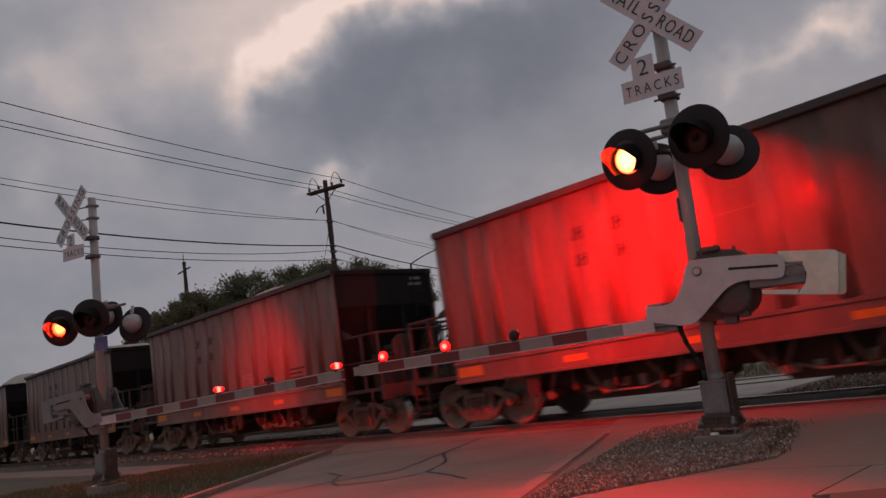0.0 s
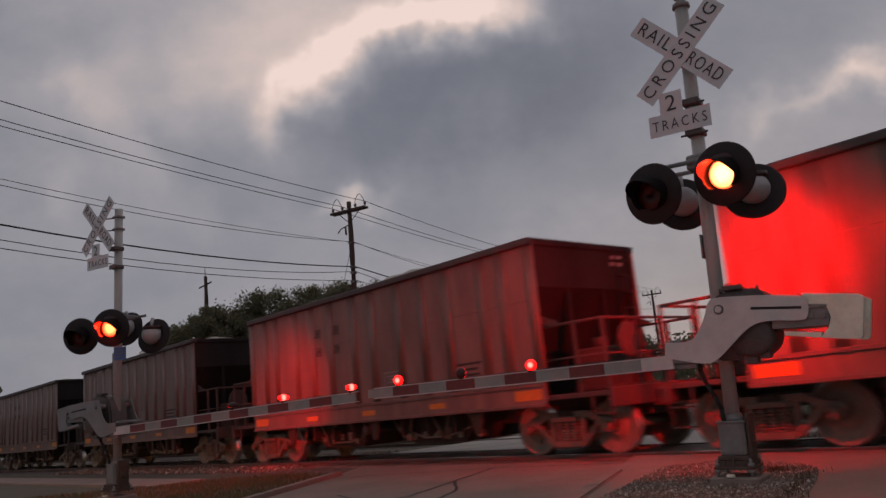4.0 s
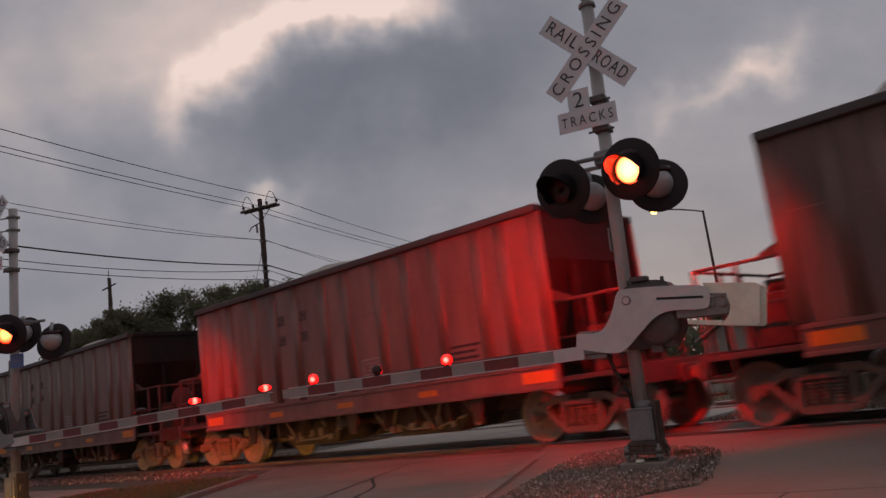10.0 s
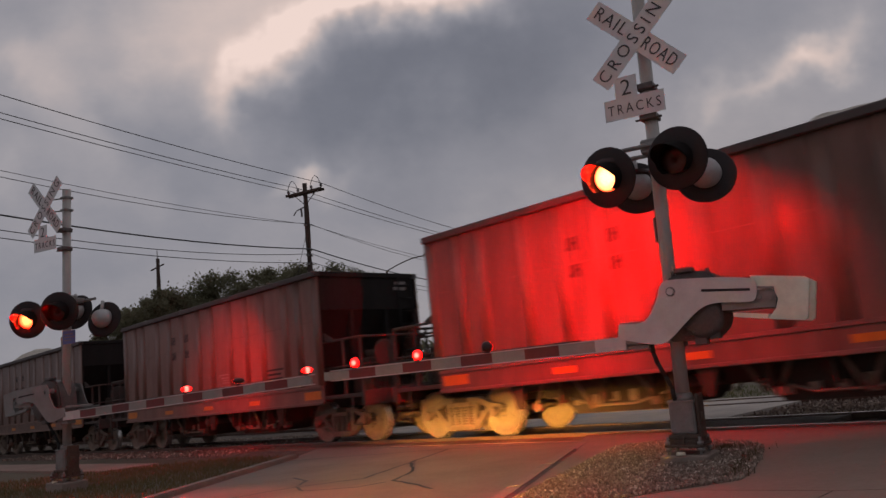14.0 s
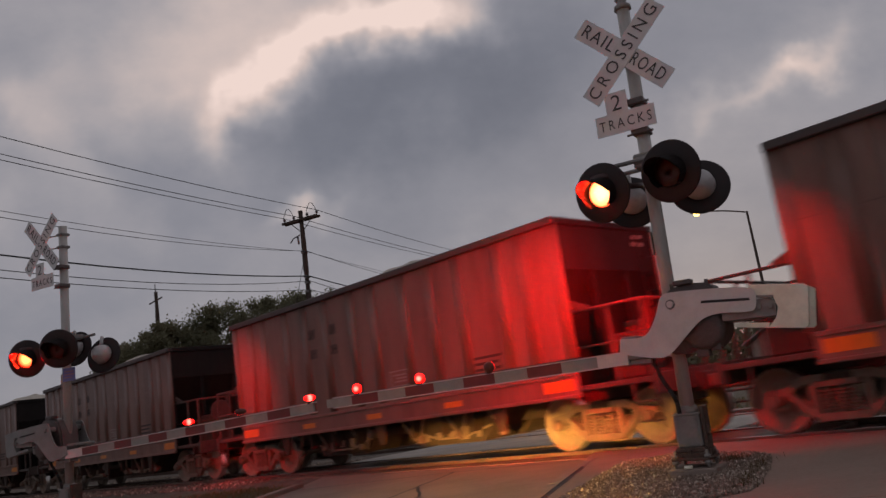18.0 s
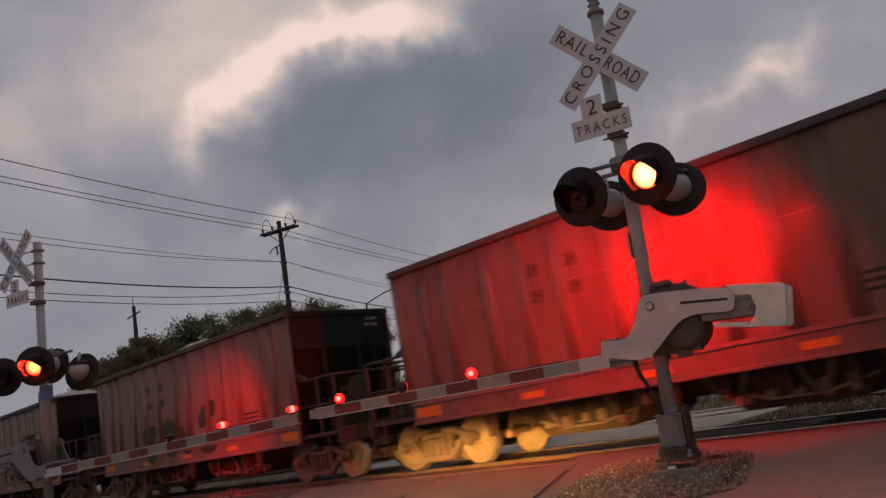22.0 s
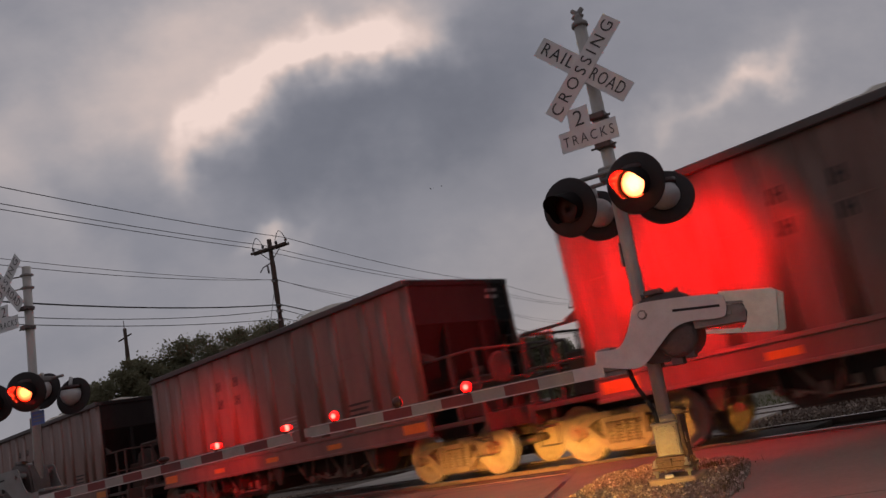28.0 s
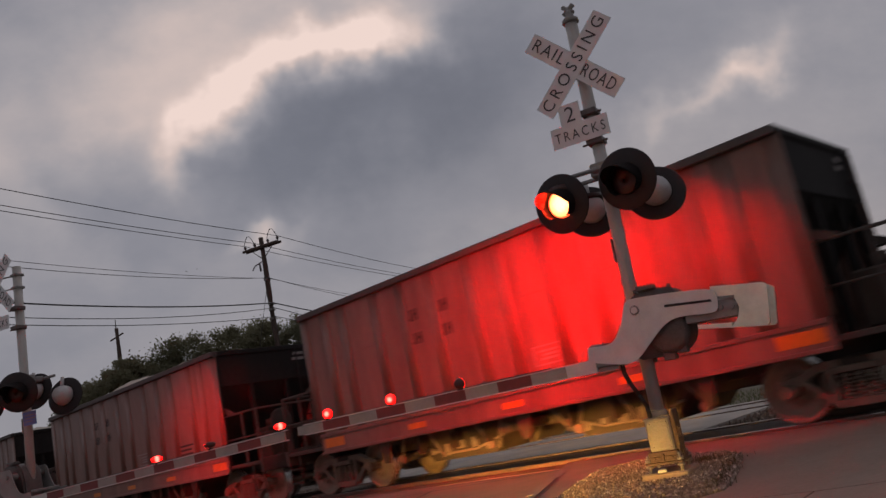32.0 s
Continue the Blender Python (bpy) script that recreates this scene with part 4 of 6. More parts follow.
def train():
    base = hopper_car()
    loads = [load_mesh(i) for i in range(6)]
    rnd = random.Random(5)
    for k in range(FIRST, LAST - 1, -1):
        car = base if k == FIRST else copy_thing(base, car_pose(k, 0))
        car.matrix_basis = car_pose(k, 0)
        CARS[k] = car
    for k, car in CARS.items():
        ld = new("stone_load", loads[rnd.randrange(6)])
        ld.parent = car
        if rnd.random() < .5:
            ld.rotation_euler = (0, 0, math.pi)
        ld["label"] = "heap of pale crushed limestone"
    # one car carries dark sprayed shapes low on its side
    car = CARS[-13]
    y = HALF + .018
    tagged(car, "weathered hopper car with dark sprayed shapes, heaped with stone")
    ring = lambda cx, cz, rx, rz, a0=0, a1=360: [(cx + rx * math.cos(radians(a)), cz + rz * math.sin(radians(a))) for a in range(a0, a1, 15)]
    for pts in ([(2.4, 1.9), (1.5, 2.02), (1.5, 1.72), (1.68, 1.68), (1.66, 1.0), (2.12, 1.0), (2.14, 1.5), (2.3, 1.62)],
                ring(.77, 1.57, .46, .48),
                [(.24, 1.78), (.0, 1.84), (-.04, 1.45), (-.16, 1.45), (-.2, 1.98), (-.44, 2.02), (-.4, 1.2), (-.1, 1.06), (.16, 1.2)],
                [(-.72, 1.72), (-.86, 2.06), (-1.2, 2.24), (-1.62, 2.28), (-1.64, 1.92), (-1.3, 1.84), (-1.0, 1.62)],
                [(-.72, 1.38), (-1.6, 1.5), (-1.5, 1.04), (-.78, 1.02)]):
        bm = bmesh.new()
        plate(bm, smooth_outline(pts, 1), y - .002, y + .002)
        part("sprayed_shape", bm, "graffiti", car, "dark sprayed shape")


train()


# ---- crossing signals ----
FLAPS = []       # shutters added to switch the flashing lamps, by side
ROTORS = {"left": [], "right": []}       # turning lamps on the gate arms


def lamp_unit(sig, x, y, z, back, side, spot, turn=0.0, lobes=(), lag=0.0, lens="bulb"):
    """One round flashing lamp: disc, hood, housing, lens and an added shutter that switches it. It faces -y, or +y at
    the back.
    """
    u = new("flasher")
    u.parent, u.matrix_basis = sig, pose(x, y, z, 13 if back else 6, 0, (180 if back else 0) + turn)
    bm = bmesh.new()
    lathe(bm, [(.155, 0), (.305, 0), (.318, .012), (.305, .02), (.155, .02)], 40)
    part("target_disc", bm, "black", u)
    bm = bmesh.new()
    lathe(bm, [(.15, .02), (.17, .05), (.155, .13), (.12, .2), (.07, .235), (.03, .24)], 28)
    rod(bm, (0, .12, .12), (0, .12, .30), .03, seg=10)
    part("lamp_housing", bm, "housing", u)
    # hood: a tube cut away below
    bm = bmesh.new()
    seg = 40
    for r0, r1, flip in ((.165, .168, False), (.158, .160, True)):
        ra, rb = [], []
        for i in range(seg + 1):
            a = radians(-52 + i * 284 / seg)
            depth = (.2 if back else .37) * (0.40 + 0.60 * max(0.0, math.sin(a)) ** .7)
            ra.append(bm.verts.new((r0 * math.cos(a), .0, r0 * math.sin(a))))
            rb.append(bm.verts.new((r1 * math.cos(a), -depth, r1 * math.sin(a) - (.02 if back else .13) * depth)))
        for i in range(seg):
            q = (ra[i], ra[i + 1], rb[i + 1], rb[i])
            f = bm.faces.new(q[::-1] if flip else q)
            f.smooth = True
    part("hood", bm, "hood", u)
    bm = bmesh.new()
    lathe(bm, [(.15, .012), (.148, -.006), (.12, -.018), (.07, -.026), (.01, -.03)], 32)
    part("lens", bm, lens, u, "lit red glass lens")
    # disc added to cover lens and beam; hinged at its upper edge, hanging when shut
    bm = bmesh.new()
    lathe(bm, [(.157, .05), (.157, -.002), (.148, -.01), (.08, -.016), (.0005, -.018), (.0005, -.012), (.08, -.01), (.15, .0), (.153, .05)], 32, "Y", 0, (0, 0, -.152))
    flap = part("shutter", bm, "darklens", u, "added shutter disc coloured like the unlit red lens")
    flap.matrix_basis = pose(0, -.045, .15)
    FLAPS.append((flap, side, lag))
    if spot:
        for deg, share, side_aim, aim in (lobes if back else ((128, 1.5 if side == "left" else 1.0, 0, 0), (176, .12, 0, 0))):
            li = bpy.data.lights.new("flasher_beam", "SPOT")
            li.energy, li.color, li.spot_size, li.spot_blend, li.shadow_soft_size = spot * share, (1.0, 0.05, 0.015) if deg > 170 else (1.0, 0.0, 0.0), radians(deg), 1.0, .02
            lo = new("flasher_beam", li)
            lo.matrix_world = sig.matrix_basis @ u.matrix_basis @ look((0, -.037, 0), (side_aim, -2, aim))
    return u


BEAM = 780.0
FRONT = 1900.0


def arm_lamp(sig, x, y, z, side, yaw, flat):
    """A small lamp on the gate arm; the flashing ones turn their lit face away."""
    u = new("arm_lamp")
    u.parent, u.matrix_basis = sig, pose(x, y, z, 0, 0, yaw)
    bm = bmesh.new()
    box(bm, -.035, .035, -.03, .03, -.005, .012, .004)
    rod(bm, (0, 0, .01), (0, 0, .022), .03, seg=12)
    part("lamp_base", bm, "black", u)
    bm = bmesh.new()
    lathe(bm, [(.012, -.034), (.046, -.028), (.056, -.004), (.056, -.001)], 18, "Y", 0)
    lathe(bm, [(.056, .001), (.056, .008), (.045, .03), (.012, .034)], 18, "Y", 1)
    bmesh.ops.scale(bm, verts=bm.verts, vec=Vector(flat) * 1.15)
    rot = part("lamp_globe", bm, ["armbulb", "darklens"], u, "red lamp globe")
    rot.location = (0, 0, .065)
    if side:
        ROTORS[side].append(rot)
    return u


def crossbuck(sig, x, y, z):
    cb = new("crossbuck")
    cb.parent, cb.location = sig, (x, y, z)
    for ang, yy, word in ((-45, .006, "RAIL   ROAD"), (45, 0.0, "CROSSING")):
        bm = bmesh.new()
        box(bm, -.61, .61, yy - .0025, yy + .0025, -.115, .115)
        bl = part("blade", bm, "sign", cb)
        bl.rotation_euler = (0, radians(-ang), 0)
    me = lettering("CROSSING", .2, space=1.4)
    w = max(v.co.x for v in me.vertices)
    me.transform(Matrix.Diagonal((.565 / w, 1, 1, 1)))
    word_part("word", me, "ink", cb, pose(0, -.0055, 0, 0, -45, 0), "black word CROSSING")
    for word, xx in (("RAIL", -.345), ("ROAD", .335)):
        me = lettering(word, .2, space=1.2)
        w = max(v.co.x for v in me.vertices)
        me.transform(Matrix.Diagonal((.215 / w, 1, 1, 1)))
        c, s = math.cos(radians(45)), math.sin(radians(45))
        word_part("word", me, "ink", cb, pose(xx * c, .0, -xx * s, 0, 45, 0), "black word " + word)
    for zz in (-.1, .12):
        bm = bmesh.new()
        rod(bm, (0, .008, zz), (-x, -y, zz), .012, seg=8)
        box(bm, -x - .082, -x + .082, -y - .08, -y + .08, zz - .022, zz + .022, .008)
        part("sign_bracket", bm, "castgrey", cb)


def tracks_sign(sig, x, y, z):
    ts = new("track_count_sign")
    ts.parent, ts.location = sig, (x, y, z)
    bm = bmesh.new()
    plate(bm, [(-.325, -.115), (.325, -.115), (.325, .115), (.05, .115), (.05, .345), (-.19, .345), (-.19, .115), (-.325, .115)], -.0025, .0025)
    part("sign_plate", bm, "sign", ts)
    me = lettering("TRACKS", .185, space=1.4)
    w = max(v.co.x for v in me.vertices)
    me.transform(Matrix.Diagonal((.285 / w, 1, .85, 1)))
    word_part("word", me, "ink", ts, pose(0, -.004, -.01), "black word TRACKS")
    word_part("word", lettering("2", .25), "ink", ts, pose(-.07, -.004, .215), "black figure 2")
    for zz in (.2, -.13):
        bm = bmesh.new()
        box(bm, x * -1 - .09, x * -1 + .09, .02, -y + .06, zz - .035, zz + .035, .01)
        rod(bm, (x * -1 - .14, .06, zz - .02), (x * -1 + .14, .06, zz - .02), .012, seg=8)
        part("clamp", bm, "darkcast", ts)


PLATE = [(-.478, 1.36), (-.471, 1.416), (-.469, 1.418), (-.41, 1.414), (-.282, 1.405), (-.176, 1.43), (-.062, 1.605), (-.005, 1.79), (.093, 1.815), (.845, 1.755), (.9, 1.68), (.88, 1.54), (.821, 1.507), (.521, 1.545), (.365, 1.51), (.223, 1.392), (.025, 1.208), (-.097, 1.175), (-.42, 1.253), (-.489, 1.27), (-.49, 1.272), (-.486, 1.31)]


def gate(sig, hand, length, lamps, y0, drop, dz, yaw, flat, cast):
    """The gate mechanism. hand -1: the arm reaches to -x."""
    def X(v):
        return v if hand < 0 else -v
    before = set(sig.children)
    for yy, lab in ((y0, "front"), (y0 + .62, "rear")):
        bm = bmesh.new()
        plate(bm, smooth_outline([(X(a), b) for a, b in PLATE], 2), yy, yy + .014)
        rod(bm, (X(.09), yy - .022, 1.69), (X(.09), yy + .01, 1.69), .032, seg=12)
        for a in range(6):
            c = (X(.09) + .085 * math.cos(a * 1.047), 1.69 + .085 * math.sin(a * 1.047))
            rod(bm, (c[0], yy - .006, c[1]), (c[0], yy + .005, c[1]), .009, seg=6)
        part("arm_bracket", bm, cast, sig)
        bm = bmesh.new()
        plate(bm, [(X(.39), 1.682), (X(.83), 1.642), (X(.835), 1.617), (X(.385), 1.657)], yy - .002, yy - .0005)
        part("slot", bm, "black", sig, "long adjusting slot")
    # counterweights
    bm = bmesh.new()
    for ya, yb in ((y0 + .03, y0 + .12), (y0 + .5, y0 + .58)):
        plate(bm, [(X(.84), 1.765), (X(1.31), 1.70), (X(1.345), 1.673), (X(1.29), 1.325), (X(1.265), 1.305), (X(.95), 1.345), (X(1.03), 1.43), (X(1.06), 1.52), (X(1.03), 1.64), (X(.85), 1.66)], ya, yb)
        plate(bm, [(X(.65), 1.43), (X(.97), 1.39), (X(.95), 1.345), (X(.65), 1.39)], ya, yb)
    part("counterweight", bm, "cw" if hand < 0 else "alu2", sig, "cream-painted counterweight block" if hand < 0 else "grey counterweight block")
    bm = bmesh.new()
    plate(bm, [(X(.55), 1.62), (X(1.0), 1.62), (X(1.05), 1.57), (X(1.03), 1.45), (X(.55), 1.46)], y0 + .045, y0 + .5)
    plate(bm, [(X(.86), 1.66), (X(1.04), 1.635), (X(1.04), 1.615), (X(.86), 1.64)], y0 + .02, y0 + .06)
    for a, b in ((.9, 1.55), (1.0, 1.54)):
        rod(bm, (X(a), y0 + .02, b), (X(a), y0 + .05, b), .022, seg=8)
    part("counterweight_core", bm, "castgrey", sig)
    # motor housing round the pole
    bm = bmesh.new()
    out = smooth_outline([(X(-.12), 1.20), (X(.25), 1.20), (X(.43), 1.29), (X(.50), 1.45), (X(.5), 1.80), (X(.42), 1.88), (X(.1), 1.88), (X(-.05), 1.78)], 2)
    plate(bm, out, y0 + .16, y0 + .5)
    bmesh.ops.bevel(bm, geom=[e for e in bm.edges if abs(e.verts[0].co.y - e.verts[1].co.y) < 1e-4], offset=.03, segments=2, affect="EDGES")
    for a, b in ((.05, 1.885), (.4, 1.88), (.22, 1.2), (.32, 1.22), (.1, 1.19)):
        rod(bm, (X(a), y0 + .3, b - .03), (X(a), y0 + .3, b + .03), .02, seg=8)
    for a, b, w, h in ((.43, 1.27, .05, .07), (.30, 1.2, .06, .05), (.49, 1.6, .03, .12), (.2, 1.9, .09, .025)):
        box(bm, X(a) - w, X(a) + w, y0 + .12, y0 + .24, b - h, b + h, .008)
    for k in range(5):
        rod(bm, (X(.16 + .06 * k), y0 + .14, 1.26 + .05 * k), (X(.16 + .06 * k), y0 + .17, 1.26 + .05 * k), .014, seg=6)
    part("mechanism_housing", bm, "darkcast", sig)
    bm = bmesh.new()
    lathe(bm, [(.001, .0), (.17, .0), (.205, .025), (.215, .07), (.215, .42), (.19, .46), (.001, .46)], 28, "Y", 0, (X(.34), y0 + .06, 1.43))
    for a in range(6):
        rod(bm, (X(.34) + .17 * math.cos(a * 1.047), y0 + .05, 1.43 + .17 * math.sin(a * 1.047)), (X(.34) + .17 * math.cos(a * 1.047), y0 + .07, 1.43 + .17 * math.sin(a * 1.047)), .012, seg=6)
    part("motor_drum", bm, "darkcast", sig, "round dark motor drum")
    bm = bmesh.new()
    rod(bm, (X(.09), y0 - .0, 1.69), (X(.09), y0 + .63, 1.69), .05, seg=14)
    part("drive_shaft", bm, "castgrey", sig)
    # arm seat
    bm = bmesh.new()
    box(bm, min(X(-.5), X(-.2)), max(X(-.5), X(-.2)), y0 + .015, y0 + .61, 1.2, 1.26, .01)
    box(bm, min(X(-.49), X(-.34)), max(X(-.49), X(-.34)), y0 + .1, y0 + .5, 1.40, 1.44, .006)
    box(bm, min(X(-.48), X(-.2)), max(X(-.48), X(-.2)), y0 + .05, y0 + .2, 1.15, 1.2, .006)
    part("arm_seat", bm, "castgrey", sig)
    for o in sig.children:
        if o not in before:
            o.location.z += dz
    # the striped arm, in panels
    arm = new("gate_arm")
    arm.parent = sig
    arm.matrix_basis = pose(X(-.42), y0 + .02, 1.225 + dz * .5, 0, drop, 0)
    start = .33 if hand < 0 else .45
    n = round((length - start) / .405)
    bm = bmesh.new()
    box(bm, min(0, X(-start)), max(0, X(-start)), -.012, .03, -.062, .062, .004)
    for a in (-start + .1, -start + .04):
        for zz in (-.03, .03):
            rod(bm, (X(a), -.02, zz), (X(a), -.011, zz), .009, seg=6)
    part("arm_root", bm, "alu", arm)
    for i in range(n):
        a, b = start + i * .405, start + (i + 1) * .405
        bm = bmesh.new()
        h = .062 - .010 * i / n
        box(bm, min(X(-a), X(-b)), max(X(-a), X(-b)), -.009, .022, -h, h)
        part("arm_panel", bm, "armred" if i % 2 == (1 if hand < 0 else 0) else "armwhite", arm)
    bm = bmesh.new()
    for s in (-1, 1):
        box(bm, min(0, X(-length + .1)), max(0, X(-length + .1)), -.016, .028, s * .062 - .005, s * .062 + .005)
    part("arm_edge", bm, "alu", arm)
    bm = bmesh.new()
    rod(bm, (X(-.5), .03, .075), (X(-length + .3), .03, .066), .008, seg=6)
    part("arm_cable", bm, "wire", arm)
    for d, side in lamps:
        arm_lamp(arm, X(-d), .005, .064, side, yaw, flat)


def signal(name, at, lean, hand, length, lamps, label, plate_sign, y0=-.35, drop=0.0, spots=BEAM, front=True, cbx=-.03, cap=True, height=5.0, cbz=4.445, tsz=3.70, lz=2.95, bz=(0.0, 0.0), yaw=13, flat=(1, 1, 1), fx=(-.432, .30), fy=-.33, turns=((-9, 26), (-9, 11)), dz=0.0, cast="alu", lobes=(((74, 2.2, .1, .1), (62, 2.7, .6, -.12), (150, .75, -.5, -.2)), ((72, 1.3, 0, -.12), (70, 2.4, 1.6, -.1), (150, .7, .6, -.45))), lag=0.0, lens="bulb", glare=1.0):
    m = Matrix.Translation((*at, 0)) @ pose(0, 0, 0, 0, 0, GATE if front else GATE + 180) @ pose(0, 0, 0, 0, lean, 0)
    sig = thing(name, label, "crossing signal", m)
    bm = bmesh.new()
    rod(bm, (0, 0, .3), (0, 0, height), .07, seg=20)
    part("pole", bm, "pole", sig)
    if cap:
        bm = bmesh.new()
        lathe(bm, [(.078, height - .02), (.095, height - .01), (.09, height + .03), (.05, height + .06), (.045, height + .1), (.03, height + .14)], 16, "Z")
        rod(bm, (-.06, 0, height + .1), (.06, .02, height + .2), .03, seg=8)
        rod(bm, (.05, 0, height + .1), (-.06, .02, height + .21), .026, seg=8)
        part("pole_cap", bm, "castgrey", sig)
    # base: junction box with its side plate, rusty pedestal, bolts, foundation
    bm = bmesh.new()
    box(bm, -.125, .125, -.13, .13, .29, .62, .015)
    box(bm, -.135, .135, -.14, .14, .60, .622, .006)
    lathe(bm, [(.115, .62), (.1, .65), (.085, .69), (.074, .69)], 18, "Z")
    box(bm, -.1, .1, -.137, -.13, .32, .58)
    for a in (-.085, .085):
        for c in (.335, .565):
            rod(bm, (a, -.148, c), (a, -.135, c), .011, seg=6)
    part("junction_box", bm, "castgrey", sig, "grey steel junction box at the foot")
    bm = bmesh.new()
    box(bm, .128, .165, -.09, .12, .24, .68, .008)
    box(bm, .13, .185, -.05, .03, .40, .5, .01)
    rod(bm, (.15, -.1, .34), (.15, -.06, .34), .022, seg=8)
    part("side_plate", bm, "rust", sig)
    bm = bmesh.new()
    box(bm, -.15, .15, -.15, .15, .245, .292, .008)
    box(bm, -.19, .19, -.19, .19, .17, .195, .006)
    for a in (0, 90, 180, 270):
        m = pose(0, 0, 0, 0, 0, a)
        box(bm, -.012, .012, -.185, -.13, .195, .27, 0, 0, m)
        box(bm, -.17, -.145, -.16, .16, .195, .245, 0, 0, m)
        for c in (-.09, .09):
            rod(bm, m @ Vector((c, -.15, .225)), m @ Vector((c, -.185, .225)), .017, seg=6)
    part("base_flange", bm, "rust", sig, "rusty cast pedestal")
    bolt = None
    for a in range(4):
        p = pose(.225 * math.cos(a * 1.571 + .785), .225 * math.sin(a * 1.571 + .785), .08)
        if bolt is None:
            bm = bmesh.new()
            rod(bm, (0, 0, 0), (0, 0, .19), .016, seg=8)
            rod(bm, (0, 0, .118), (0, 0, .146), .034, seg=6)
            rod(bm, (0, 0, .06), (0, 0, .088), .034, seg=6)
            bolt = part("anchor_bolt", bm, "castgrey", sig)
            bolt.matrix_basis = p
        else:
            again(bolt, sig, p)
    bm = bmesh.new()
    box(bm, -.235, .235, -.235, .235, -.15, .1, .015)
    part("foundation", bm, "kerb", sig, "concrete foundation block")
    bm = bmesh.new()
    lathe(bm, [(.001, .128), (.04, .128), (.045, .115), (.045, .1)], 12, "Z", 0, (-.03, -.2, 0))
    part("conduit_cap", bm, "cw", sig, "pale round conduit cap")
    bm = bmesh.new()
    pts = [(-.06, -.1, .62), (-.065, -.115, .74), (-.11, -.15, .87), (-.16, -.2, 1.0), (-.185, -.23, 1.11), (-.19, -.24, 1.22)]
    for a, b in zip(pts, pts[1:]):
        rod(bm, a, b, .022, seg=8)
    part("conduit", bm, "rubber", sig)
    # flashers on their cross pipes
    z = lz
    bm = bmesh.new()
    for yy in (-.13, .28):
        rod(bm, (-.385, yy, z + .3), (.385, yy, z + .3), .024, seg=10)
        box(bm, -.1, .1, min(yy, 0), max(yy, 0), z + .26, z + .34, .01)
    box(bm, -.12, .12, -.12, .12, z + .22, z + .38, .02)
    rod(bm, (-.385, -.13, z + .3), (-.385, -.2, z + .15), .024, seg=8)
    rod(bm, (.385, -.13, z + .3), (.385, -.2, z + .15), .024, seg=8)
    part("cross_pipe", bm, "castgrey", sig)
    for x, xf, side, (tf, tb) in ((-.385, fx[0], "left", turns[0]), (.385, fx[1], "right", turns[1])):
        lamp_unit(sig, xf, fy, z + (.06 if side == "right" else 0), False, side, FRONT * glare if spots else 0, tf, (), lag, lens)
        lamp_unit(sig, x, .46, z + bz[side == "right"], True, side, spots, tb, lobes[side == "right"], lag, lens)
    crossbuck(sig, cbx, -.16, cbz)
    tracks_sign(sig, -.12 if cbx > -.2 else cbx, -.15, tsz)
    gate(sig, hand, length, lamps, y0, drop, dz, yaw, flat, cast)
    bm = bmesh.new()
    box(bm, -.095, -.075, -.05, .05, 2.25, 2.5, .006)
    part("pole_tag", bm, "castgrey", sig)
    if plate_sign:
        bm = bmesh.new()
        box(bm, .06, .4, -.11, -.104, 2.36, 2.58, .0)
        pl = part("notice_plate", bm, "sign_blue", sig, "small blue notice plate")
        bm = bmesh.new()
        for zz, w in ((2.52, .24), (2.47, .28), (2.42, .2)):
            box(bm, .1, .1 + w, -.1125, -.1105, zz - .008, zz + .008)
        part("notice_lines", bm, "white_letter", sig)
    return sig


near_signal = signal("crossing_signal", NEAR, 2.2, -1, 3.97, ((1.60, "right"), (2.54, "left"), (3.48, "")), "grey crossing signal with crossbuck and lowered striped gate arm", False, drop=-1.7)
far_signal = signal("crossing_signal", FAR, 2.2, 1, 5.45, ((2.95, "left"), (4.0, "right"), (5.25, "")), "crossing signal on the grass verge with lowered striped gate arm", True, drop=-3.3, cbx=-.40, cap=False, height=5.07, cbz=4.80, tsz=4.14, lz=2.82, bz=(.14, -.06), yaw=57, flat=(1.25, 1, .62), fx=(-.46, .44), fy=-.42, turns=((32, 16), (32, 20)), dz=-.1, spots=BEAM * 1.8, cast="alu2", lobes=(((44, 1.1, 0, 0), (130, .2, .6, -.7)),) * 2, lag=.1, lens="bulb2", glare=2.0)
other_signal = signal("crossing_signal", (1.43, 35.6), 0, -1, 4.05, ((2.6, "left"),), "crossing signal beyond the tracks, seen from behind", False, front=False, spots=0)


# ---- poles, wires, lamps and the distance ----
def wire(name, a, b, sag, r, label):
    a, b = Vector(a), Vector(b)
    bm = bmesh.new()
    n = 14
    pts = []
    for i in range(n + 1):
        f = i / n
        p = a.lerp(b, f)
        p.z -= sag * 4 * f * (1 - f)
        pts.append(p)
    tube(bm, pts, r, 5)
    return tagged(part(name, bm, "wire"), label, "cable")


LINE = Vector((13.12, 26.1, 0)).normalized()
LSIDE = Vector((LINE.y, -LINE.x, 0))
POLES = [Vector((-32.3, -12.7, 0)), Vector((-19.2, 13.4, 0)), Vector((-6.1, 39.5, 0)), Vector((7.0, 65.6, 0)), Vector((20.1, 91.7, 0))]


